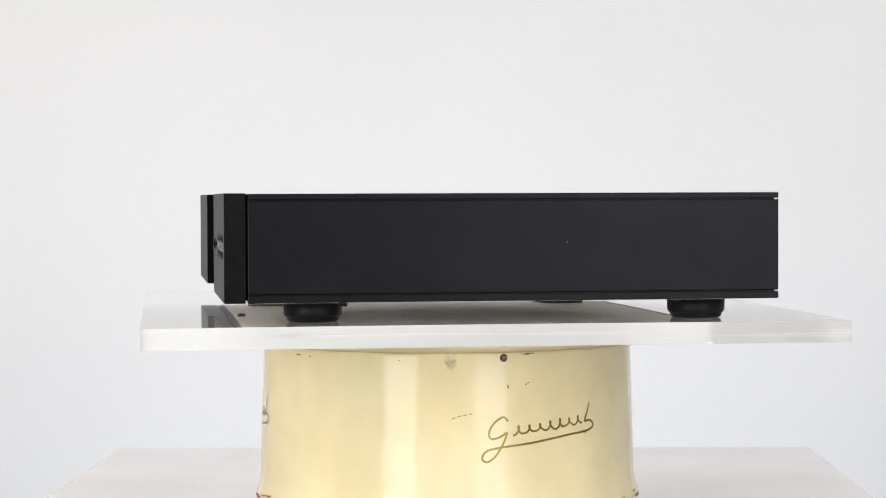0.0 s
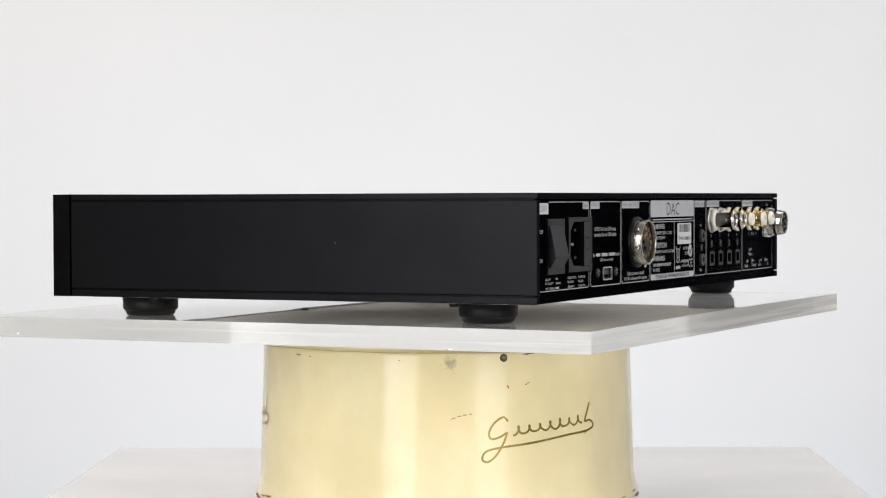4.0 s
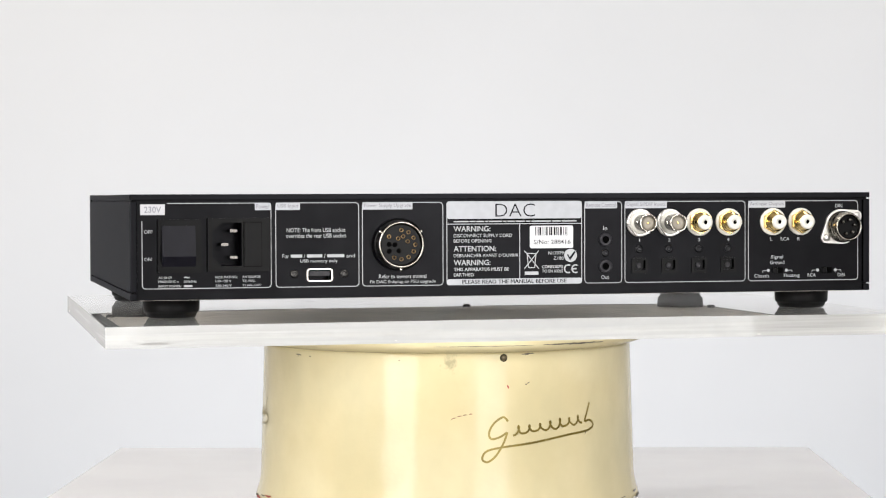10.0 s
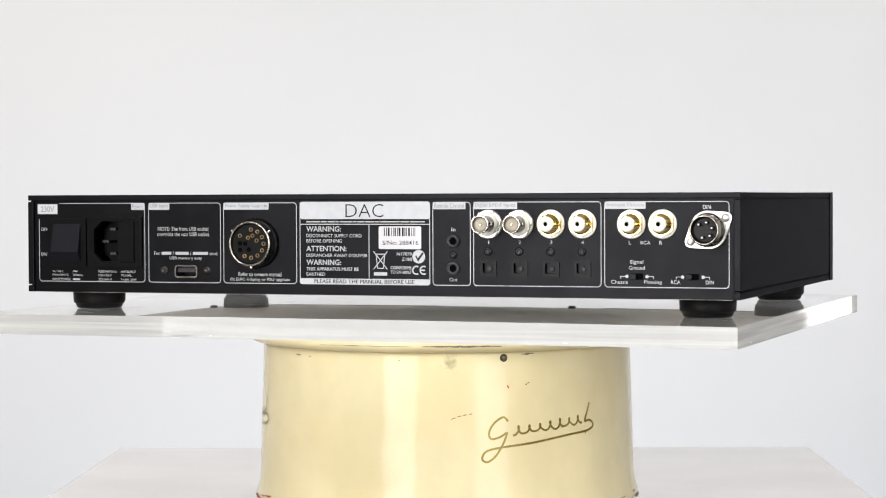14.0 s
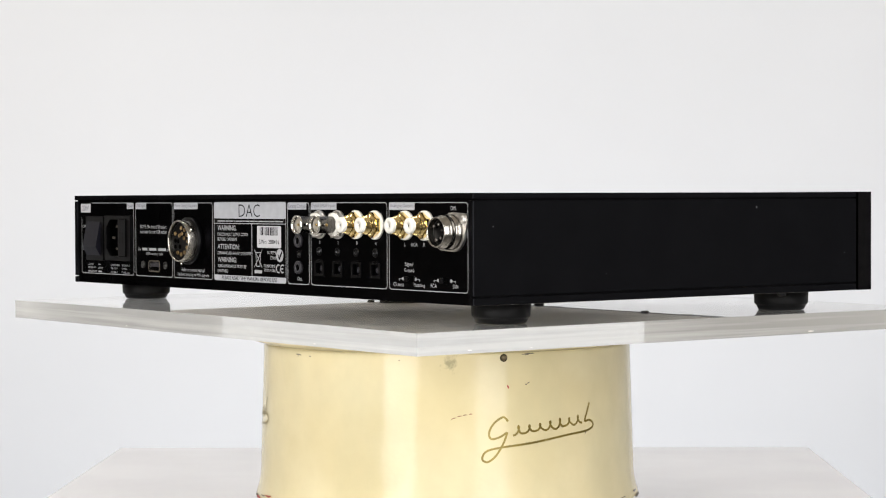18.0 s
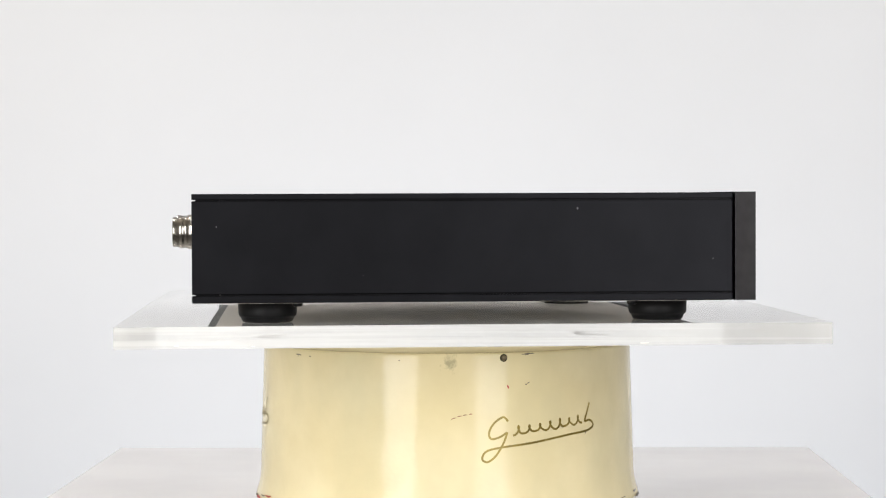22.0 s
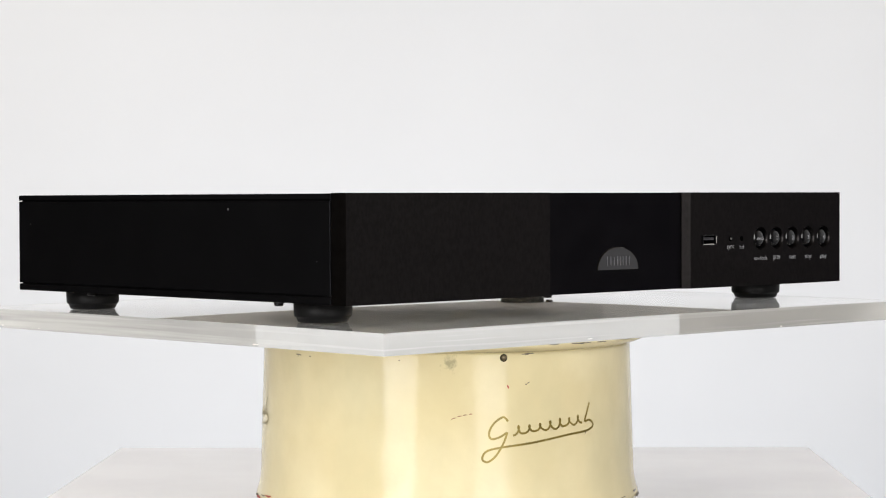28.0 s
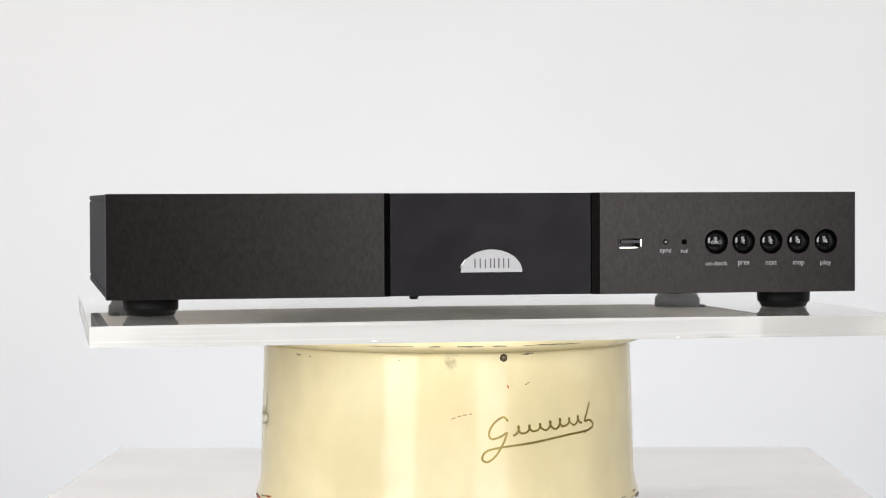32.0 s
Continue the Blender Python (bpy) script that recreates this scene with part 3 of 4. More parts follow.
def drilled_panel():
    """The rear panel: a plate with wells sunk into it for the mains inlet, the optical sockets and the usb socket."""
    bm = bmesh.new()
    corners = ((XL + 0.0012, BOT), (XR - 0.0012, BOT), (XR - 0.0012, 0.0852), (XL + 0.0012, 0.0852))
    face = [bm.verts.new((x, 0.1490, z)) for x, z in corners]
    rim = [bm.verts.new((x, 0.1364, z)) for x, z in corners]
    edges = []
    for k in range(4):
        bm.faces.new((face[k], face[(k + 1) % 4], rim[(k + 1) % 4], rim[k]))
        edges.append(bm.edges.get((face[k], face[(k + 1) % 4])))
    wells = [([(-x, z) for x, z in INLET], 0.0100), (REAR_USB, 0.0090)]
    wells += [([(u - x / 1000, v + OPTICAL_Z / 1000) for u, v in OPTICAL], 0.0026) for x in OPTICAL_X]
    for outline, depth in wells:
        mouth, floor = ([bm.verts.new(BACK @ Vector((u, v, -d))) for u, v in outline] for d in (0, depth))
        n = len(outline)
        for k in range(n):
            bm.faces.new((mouth[k], mouth[(k + 1) % n], floor[(k + 1) % n], floor[k]))
            edges.append(bm.edges.get((mouth[k], mouth[(k + 1) % n])))
        bm.faces.new(floor)
    bmesh.ops.triangle_fill(bm, edges=edges, use_beauty=True, use_dissolve=False)
    return bm


def case():
    bm = box(bmesh.new(), XL + 0.0012, XR - 0.0012, YF, 0.1362, BOT, 0.0852, 0.0010)
    part("chassis", bm, PANEL, unit, "black metal chassis tray")
    part("rear_panel", drilled_panel(), PANEL, unit, "black printed rear panel with recessed sockets")
    # unseen plate, added and kept pale to lighten the case's reflection in the board
    part("underside_bounce", box(bmesh.new(), XL + 0.006, XR - 0.006, YF + 0.004, 0.1440, BOT - 0.0004, BOT + 0.0010), UNDERSIDE, unit, "unseen pale plate added under the case to lighten its reflection")
    part("top_cover", box(bmesh.new(), XL, XR, YF, YB, 0.0842, TOP, 0.0003, 1), CASE, unit, "flat black metal lid")
    for x0, x1 in ((XL, XL + 0.0040), (XR - 0.0038, XR)):
        part("side_panel", box(bmesh.new(), x0, x1, YF, YB, 0.0342, 0.0835, 0.0005), CASE, unit)
        part("side_rail", box(bmesh.new(), x0, x1, YF, YB, BOT, 0.0336, 0.0005), CASE, unit)
    # fascia in three pieces; the outer two are bevelled towards the recessed middle
    y0, y1 = -0.1490, -0.1378
    bm = prism(bmesh.new(), [(-0.2191, y1), (-0.0618, y1), (-0.0618, y0 + 0.0038), (-0.0656, y0), (-0.2191, y0)], BOT - 0.0001, 0.0876)
    left = part("fascia_panel", bm, FASCIA, unit, "brushed black metal fascia")
    right = part("fascia_panel", drilled_fascia(y0, y1), FASCIA, unit, "brushed black metal fascia with five button wells")
    # the milled outer ends are finer and darker than the brushed face
    for ob in (left, right):
        ob.data.materials.append(FASCIAEND)
        for face in ob.data.polygons:
            if abs(face.normal.x) > 0.95 and abs(face.center.x) > 0.1 and face.area > 1e-4:
                face.material_index = 1
    part("centre_panel", box(bmesh.new(), -0.0614, 0.0548, y0 + 0.0040, y1, BOT, 0.0875, 0.0003), CENTRE, unit, "smooth recessed black centre panel")
    # the gap's shade is put in as a near-black filling
    part("gap_shade", box(bmesh.new(), XL + 0.002, XR - 0.002, y1, YF, BOT + 0.0015, TOP - 0.0015), HOLE, unit, "black strip for the shade in the gap behind the fascia")


case()


def dust():
    """A few pale specks on the side panels."""
    for x, y, z, r in ((XL - 0.0001, -0.053, 0.0790, 0.0007), (XL - 0.0001, 0.138, 0.0700, 0.0004), (XL - 0.0001, -0.126, 0.0520, 0.0004), (XL - 0.0001, 0.061, 0.0440, 0.0003), (XR + 0.0001, 0.034, 0.0610, 0.0004)):
        bm = prism(bmesh.new(), [(r * math.cos(t), 0.7 * r * math.sin(t)) for t in np.linspace(0, 2 * math.pi, 8)[:-1]], -0.0001, 0.0001, pose(x, y, z, 0, 90, 0))
        part("dust_speck", bm, EMBLEM, unit, "pale speck of dust")


dust()


def feet():
    prof = [(0.0118, 0.0), (0.0134, 0.0004), (0.0142, 0.0020), (0.0144, 0.0030), (0.0153, 0.0034), (0.0157, 0.0042), (0.0160, 0.0117)]
    for x in (-0.1924, 0.1868):
        for y in (-0.1005, 0.1117):
            m = pose(x, y, BOARD_TOP + 0.0005)
            f = part("foot", lathe(bmesh.new(), prof, m, 48), RUBBER, unit, "round black rubber foot")
            part("grip_ring", lathe(bmesh.new(), [(0.0120, 0.00005), (0.0131, 0.0006), (0.0120, 0.0012)], m, 32), PLASTIC, f)
    for x, y in ((-0.2090, -0.0835), (0.2050, -0.0860), (-0.2045, 0.0955), (0.2010, 0.0980), (-0.0450, -0.1280)):
        part("base_screw", lathe(bmesh.new(), [(0.0016, BOT - 0.0026), (0.0025, BOT - 0.0022), (0.0027, BOT - 0.0008), (0.0027, BOT + 0.001)], pose(x, y, 0), 16), BLACKSCREW, unit, "screw head under the case")


feet()


def rear_print():
    """White outlines and grey header tags of the six printed sections; the first outline stops short of the voltage sticker."""
    by_sticker = lambda x, z: x < -0.1935 and z > 0.0735
    for x0, x1, tag_a, tag_b, word in (
        (208.2, 137.4, 146.5, 137.8, "Power"),
        (135.2, 88.4, 134.9, 121.5, "USB Input"),
        (86.8, 40.5, 86.5, 58.1, "Power Supply Upgrade"),
        (-41.9, -64.4, -42.2, -61.4, "Remote Control"),
        (-65.9, -139.4, -66.2, -91.4, "Digital S/PDIF Inputs"),
        (-141.0, -209.8, -141.3, -164.0, "Analogue Outputs"),
    ):
        u0, u1 = sorted((-x0 / 1000, -x1 / 1000))
        part("section_outline", frame_line(bmesh.new(), u0, u1, 0.0358, 0.0826, 0.0022, 0.00042, 0.00010, BACK, by_sticker if word == "Power" else None), PRINT, unit)
        patch("section_tag", BACK, tag_a, tag_b, 78.5, 82.5, 0.4, 0.0, 0.14, TAG, unit, "pale grey printed tag")
        pad = 0.9 if abs(tag_a - tag_b) > 9 else 0.6
        lo, hi = (tag_a - pad, tag_b + pad)
        lettering(word, BACK, lo, hi, 79.3, 81.8, TAGTEXT, unit, 0.004, 0.00022)


rear_print()


def small_screw(x, z, r=2.0, material=BLACKSCREW, h=0.9, plane=on_back, parent=None):
    m = plane(x, z)
    bm = lathe(bmesh.new(), [(r / 1000, 0), (r / 1000, 0.6 * h / 1000), (0.75 * r / 1000, h / 1000), (0.38 * r / 1000, h / 1000), (0.34 * r / 1000, 0.35 * h / 1000)], m, 20)
    return part("panel_screw", bm, material, parent or unit)


def power_section():
    patch("voltage_sticker", BACK, 208.9, 195.6, 76.1, 81.9, 0.3, 0.1, 0.3, STICKER, unit, "white voltage sticker")
    lettering("230V", BACK, 206.8, 197.6, 77.3, 80.7, TAGTEXT, unit, 0.012, 0.00034)
    lettering("OFF", BACK, 206.9, 202.3, 66.0, 67.9, PRINT, unit)
    lettering("ON", BACK, 206.9, 203.0, 51.1, 53.0, PRINT, unit)
    sw = patch("switch_frame", BACK, 199.6, 175.9, 44.6, 73.6, 0.8, 0.0, 1.6, PLASTIC, unit, "black switch surround")
    # rocker: a wedge pressed in at its top
    outline = [(0.0480, -0.001), (0.0480, 0.0020), (0.0528, 0.0050), (0.0536, 0.0054), (0.0550, 0.0051), (0.0702, 0.0020), (0.0702, -0.001)]
    bm = bmesh.new()
    ends = []
    for x in (0.1798, 0.1980):
        ends.append([bm.verts.new((x + BX, 0.1490 + h, z)) for z, h in outline])
    n = len(outline)
    for k in range(n):
        bm.faces.new((ends[0][k], ends[0][(k + 1) % n], ends[1][(k + 1) % n], ends[1][k]))
    bm.faces.new(ends[0])
    bm.faces.new(ends[1][::-1])
    part("rocker", bm, ROCKER, sw, "black rocker pressed in at the top")
    # mains inlet: a frame round the six-sided well, with a fuse drawer beside it
    bm = bmesh.new()
    for x0, x1, z0, z1 in ((0.1700, 0.1726, 0.0450, 0.0742), (0.1387, 0.1700, 0.0717, 0.0742), (0.1387, 0.1700, 0.0450, 0.0480), (0.1387, 0.1541, 0.0480, 0.0717)):
        prism(bm, [(-x1, z0), (-x0, z0), (-x0, z1), (-x1, z1)], 0.00002, 0.0024, BACK)
    for tri in ([(0.1700, 0.0668), (0.1700, 0.0717), (0.1650, 0.0717)], [(0.1700, 0.0480), (0.1700, 0.0530), (0.1650, 0.0480)]):
        prism(bm, [(-x, z) for x, z in tri], 0.00002, 0.0024, BACK)
    ml = part("mains_inlet", bm, PLASTIC, unit, "black three-pin mains inlet")
    for x, z in ((158.3, 67.2), (163.2, 59.8), (158.3, 52.7)):
        part("mains_pin", prism(bmesh.new(), rounded(-(x + 2.0) / 1000, -(x - 2.0) / 1000, (z - 0.8) / 1000, (z + 0.8) / 1000, 0.0003, 2), -0.0100, 0.0006, BACK), SATIN, ml, "bright metal pin")
    part("inlet_rim", frame_line(bmesh.new(), -0.1726, -0.1387, 0.0450, 0.0742, 0.0022, 0.0007, 0.00250, BACK), PLASTIC, ml)
    part("drawer_gap", frame_line(bmesh.new(), -0.1532, -0.1430, 0.0476, 0.0721, 0.0005, 0.0006, 0.00248, BACK), HOLE, ml)
    fd = patch("fuse_drawer", BACK, 152.8, 143.4, 48.0, 71.7, 0.4, 2.4, 3.4, PLASTIC, ml, "black fuse drawer")
    part("drawer_mark", frame_line(bmesh.new(), -0.1506, -0.1464, 0.0566, 0.0634, 0.0004, 0.0003, 0.00346, BACK), CASE, fd)
    for body, x0, x1, z in (("AC ONLY", 199.3, 191.9, 42.0), ("FREQUENCY:", 199.3, 188.2, 39.8), ("INPUT POWER:", 199.3, 186.8, 37.3), ("FUSE RATING:", 168.3, 156.2, 42.0), ("ANTISURGE", 153.6, 143.6, 42.0),
                            ("50/60Hz", 185.4, 178.6, 39.8), ("100-120 V", 168.3, 159.5, 39.8), ("220-240 V", 168.3, 159.5, 37.3), ("T3.15AL", 153.6, 146.4, 39.8), ("T1.6AL,250V", 153.6, 143.0, 37.3)):
        lettering(body, BACK, x0, x1, z - 0.65, z + 0.65, PRINT, unit, 0.006)
    lettering("~", BACK, 185.4, 182.4, 41.5, 42.5, PRINT, unit, 0.006)
    patch("print_bar", BACK, 185.4, 180.9, 36.8, 37.8, 0.2, 0.0, 0.1, PRINT, unit)


power_section()


def usb_section():
    lettering("NOTE: The front USB socket", BACK, 129.0, 96.1, 66.2, 68.5, PRINT, unit)
    lettering("overrides the rear USB socket", BACK, 129.4, 95.8, 63.1, 65.4, PRINT, unit)
    lettering("For", BACK, 131.4, 127.7, 52.0, 54.1, PRINT, unit)
    for x0, x1 in ((126.7, 120.4), (117.7, 109.2), (106.4, 96.8)):
        patch("print_bar", BACK, x0, x1, 52.2, 53.9, 0.3, 0.0, 0.1, PRINT, unit)
    for x in (119.1, 107.8):
        lettering("/", BACK, x + 0.4, x - 0.4, 51.9, 54.2, PRINT, unit)
    lettering("and", BACK, 95.6, 90.8, 52.0, 54.1, PRINT, unit)
    lettering("USB memory only", BACK, 121.5, 100.6, 48.9, 51.2, PRINT, unit)
    usb_port(BACK, 118.0, 103.4, 38.8, 46.2)
    for x in (124.9, 97.1):
        small_screw(x, 43.2, 2.3, STEEL, 1.1)


def usb_port(plane, x0, x1, z0, z1):
    """A folded metal shell lining its well, with a dark tongue inside."""
    rear = plane is BACK
    sign = -1 if rear else 1
    u0, u1 = sorted((sign * x0 / 1000, sign * x1 / 1000))
    a, b = rounded(u0, u1, z0 / 1000, z1 / 1000, 0.0018 if rear else 0.0009, 3), REAR_USB if rear else FRONT_USB
    bm = bmesh.new()
    n = len(a)
    loops = [[bm.verts.new(plane @ Vector((x, y, h))) for x, y in line] for line, h in ((a, 0.00002), (a, 0.0007), (b, 0.0007))]
    for p, q in zip(loops, loops[1:]):
        for k in range(n):
            bm.faces.new((p[k], p[(k + 1) % n], q[(k + 1) % n], q[k]))
    port = part("usb_socket", bm, NICKEL if rear else BLACKSCREW, unit, "bright metal usb socket" if rear else "dull metal usb socket")
    cx, cz = (u0 + u1) / 2, (z0 + z1) / 2000
    inner = [(cx + (x - cx) * 0.985, cz + (y - cz) * 0.97) for x, y in b]
    bm = bmesh.new()
    mouth, back = ([bm.verts.new(plane @ Vector((x, y, h))) for x, y in inner] for h in (0.0006, -0.0070))
    for k in range(n):
        bm.faces.new((mouth[k], mouth[(k + 1) % n], back[(k + 1) % n], back[k]))
    part("socket_lining", bm, CHROME if rear else BLACKSCREW, port, "bright folded lining")
    if not rear:
        # the dull rim's glint, laid on as chrome strips below and at one side
        part("lip_glint", prism(bmesh.new(), rounded(u0 + 0.0004, u1 - 0.0030, z0 / 1000 + 0.0004, z0 / 1000 + 0.0009, 0.0002, 2), 0.0001, 0.00095, plane), CHROME, port, "chrome strip for the glint on the lower lip")
        part("lip_glint", prism(bmesh.new(), rounded(u1 - 0.0012, u1 - 0.0006, z0 / 1000 + 0.0014, z1 / 1000 - 0.0010, 0.0002, 2), 0.0001, 0.00095, plane), CHROME, port, "chrome strip for the glint on the side lip")
    part("socket_tongue", prism(bmesh.new(), rounded(u0 + 0.0016, u1 - 0.0016, z0 / 1000 + 0.0032, z1 / 1000 - 0.0016, 0.0003, 2), -0.0068, -0.0006, plane), GREYRING, port)
    return port


usb_section()


def multipin_socket():
    m = on_back(66.3, 59.0)
    bm = lathe(bmesh.new(), [(0.0129, 0.0020), (0.0129, 0.0086), (0.0126, 0.0092), (0.0119, 0.0092), (0.0117, 0.0086), (0.0117, 0.0050)], m, 56, close=False)
    sock = part("power_link_socket", bm, NICKEL, unit, "round nickel multi-pin socket")
    part("socket_flange", lathe(bmesh.new(), [(0.0146, 0), (0.0146, 0.0026), (0.0134, 0.0032)], m, 48), PLASTIC, sock, "black flange ring")
    part("insert", lathe(bmesh.new(), [(0.0117, 0.0005), (0.0117, 0.0066), (0.0110, 0.0070)], m, 40), PLASTIC, sock, "black insert")
    ring = [(0.0081 * math.cos(radians(a)), 0.0081 * math.sin(radians(a))) for a in (88, 58, 28, 0, -28, -58, -88, -118, 146)]
    inner = [(-0.0016, 0.0034), (0.0012, 0.0046), (0.0038, 0.0018)]
    for x, y in ring + inner:
        part("contact", lathe(bmesh.new(), [(0.00120, 0.0066), (0.00120, 0.0074), (0.00075, 0.0074), (0.00075, 0.0069)], m @ pose(x, y, 0), 14), BRASS, sock, "dull gold contact")
    for x, y in ((-0.0034, 0.0000), (-0.0066, 0.0002), (-0.0066, -0.0036), (-0.0012, -0.0034)):
        part("blank_hole", lathe(bmesh.new(), [(0.0014, 0.0068), (0.0014, 0.0072)], m @ pose(x, y, 0), 14), HOLE, sock)
    for ang in (32, 148, 270):
        part("bayonet_stud", lathe(bmesh.new(), [(0.0009, 0), (0.0009, 0.0014), (0.0006, 0.0017)], m @ pose(0, 0, 0.0066, 0, 0, ang) @ pose(0.0128, 0, 0, 0, 90, 0), 12), CHROME, sock)
    lettering("Refer to owners manual", BACK, 77.3, 50.3, 40.1, 42.4, PRINT, unit)
    lettering("Fit DAC linkplug or PSU upgrade", BACK, 82.3, 44.9, 36.9, 39.2, PRINT, unit)


multipin_socket()


def rating_label():
    lab = patch("rating_label", BACK, 38.7, -40.5, 35.8, 82.9, 1.6, 0.0, 0.10, PANEL, unit, "printed rating label, white heading over black")
    u = lambda x: -x / 1000
    part("label_outline", frame_line(bmesh.new(), u(38.7), u(-40.5), 0.0358, 0.0829, 0.0016, 0.00045, 0.00018, BACK), PRINT, lab)
    patch("label_heading", BACK, 38.5, -40.3, 73.0, 82.7, 1.4, 0.1, 0.2, TAG, lab, "pale heading band")
    patch("label_footer", BACK, 38.5, -40.3, 36.0, 39.2, 1.2, 0.1, 0.2, TAG, lab, "pale footer band")
    lettering("DAC", BACK, 10.4, -12.7, 74.1, 81.5, INK, lab, -0.014, 0.00032)
    x = 34.6
    for w in (8.6, 3.4, 4.4, 1.8, 7.6, 1.9, 4.2, 5.4, 2.6, 11.6, 5.2, 8.6):
        patch("print_bar", BACK, x, x - w, 71.15, 71.85, 0.2, 0.1, 0.2, PRINT, lab)
        x -= w + 0.6
    patch("rule", BACK, 38.3, -40.1, 69.9, 70.3, 0.1, 0.1, 0.2, TAG, lab)
    patch("rule", BACK, -3.6, -4.0, 39.2, 69.9, 0.1, 0.1, 0.2, TAG, lab)
    for body, x1, z, h in (("WARNING:", 13.3, 67.4, 3.1), ("ATTENTION:", 10.0, 56.2, 3.1), ("WARNING:", 13.3, 48.4, 3.1)):
        lettering(body, BACK, 34.6, x1, z - h / 2, z + h / 2, PRINT, lab, 0.014, 0.0002)
    for body, x1, z in (("DISCONNECT SUPPLY CORD", 0.7, 63.6), ("BEFORE OPENING", 12.7, 60.6), ("DEBRANCHER AVANT D'OUVRIR", -2.9, 52.4), ("THIS APPARATUS MUST BE", 2.6, 44.6), ("EARTHED", 23.0, 41.6)):
        lettering(body, BACK, 34.6, x1, z - 0.95, z + 0.95, PRINT, lab, 0.004, 0.0002)
    lettering("PLEASE READ THE MANUAL BEFORE USE", BACK, 29.7, -31.1, 36.5, 38.7, INK, lab, 0.004, 0.00032)
    st = patch("serial_sticker", BACK, -9.7, -35.2, 56.1, 68.9, 1.0, 0.1, 0.3, STICKER, lab, "glossy white barcode sticker")
    rnd = random.Random(3)
    x = -12.9
    while x > -31.8:
        w = rnd.choice((0.35, 0.5, 0.8, 1.0))
        patch("barcode_line", BACK, x, x - w, 63.4, 68.2, 0.05, 0.3, 0.36, INK, st)
        x -= w + rnd.choice((0.35, 0.5, 0.9))
    lettering("S/No: 288416", BACK, -12.0, -33.6, 58.5, 60.9, INK, st, 0.004, 0.0004)
    lettering("N17079", BACK, -20.6, -29.6, 52.4, 54.3, PRINT, lab, 0.004, 0.0002)
    lettering("Z180", BACK, -23.6, -29.6, 49.5, 51.4, PRINT, lab, 0.004, 0.0002)
    lettering("CONFORMS", BACK, -16.8, -29.2, 44.7, 46.5, PRINT, lab, 0.004, 0.0002)
    lettering("TO EN 60065", BACK, -16.8, -29.2, 42.2, 44.0, PRINT, lab, 0.004, 0.0002)
    # approval marks as plain shapes: a disc with a tick, two open rings, a crossed bin
    part("approval_disc", lathe(bmesh.new(), [(0.0038, 0.0001), (0.0038, 0.0002)], on_back(-33.7, 51.9), 28), PRINT, lab)
    tick = prism(bmesh.new(), [(-0.0022, 0.0004), (-0.0014, 0.0008), (-0.0006, -0.0010), (0.0022, 0.0026), (0.0030, 0.0018), (-0.0004, -0.0028)], 0.0002, 0.00028, on_back(-33.7, 51.9))
    part("tick_mark", tick, INK, lab)
    for x in (-32.3, -36.7):
        bm = bmesh.new()
        for k in range(14):
            a0, a1 = radians(60 + 240 * k / 14), radians(60 + 240 * (k + 1) / 14)
            q = [(r * math.cos(a), r * math.sin(a)) for r, a in ((0.0018, a0), (0.0026, a0), (0.0026, a1), (0.0018, a1))]
            bm.faces.new([bm.verts.new(on_back(x, 44.3) @ Vector((px, py, 0.0002))) for px, py in q])
        if x < -35:
            bm.faces.new([bm.verts.new(on_back(x, 44.3) @ Vector((px, py, 0.0002))) for px, py in ((-0.0022, -0.0004), (0.0006, -0.0004), (0.0006, 0.0004), (-0.0022, 0.0004))])
        part("approval_ring", bm, PRINT, lab)
    bm = bmesh.new()
    for (ax, ay), (bx, by) in (((-0.0042, 0.0062), (0.0042, -0.0040)), ((0.0042, 0.0062), (-0.0042, -0.0040)), ((-0.0026, 0.0044), (-0.0018, -0.0034)), ((0.0026, 0.0044), (0.0018, -0.0034)), ((-0.0030, 0.0046), (0.0030, 0.0046)), ((-0.0018, -0.0034), (0.0018, -0.0034))):
        d = Vector((bx - ax, by - ay)).normalized() * 0.00025
        q = [(ax - d.y, ay + d.x), (ax + d.y, ay - d.x), (bx + d.y, by - d.x), (bx - d.y, by + d.x)]
        bm.faces.new([bm.verts.new(on_back(-10.7, 48.6) @ Vector((px, py, 0.0002))) for px, py in q])
    part("bin_symbol", bm, PRINT, lab)
    patch("print_bar", BACK, -6.7, -14.7, 41.1, 43.0, 0.1, 0.1, 0.2, PRINT, lab)


rating_label()


def jacks():
    lettering("In", BACK, -53.1, -55.5, 66.2, 68.3, PRINT, unit)
    lettering("Out", BACK, -51.9, -56.6, 38.2, 40.3, PRINT, unit)
    for z in (60.7, 45.5):
        m = on_back(-54.3, z)
        j = part("jack_socket", lathe(bmesh.new(), [(0.0038, 0), (0.0038, 0.0014), (0.0034, 0.0019), (0.0021, 0.0019), (0.0019, 0.0010)], m, 32), GREYRING, unit, "small round black jack socket")
        part("jack_hole", lathe(bmesh.new(), [(0.0020, 0.0009), (0.0020, 0.0013)], m, 20), HOLE, j)
    small_screw(-54.3, 53.1, 2.2)


jacks()


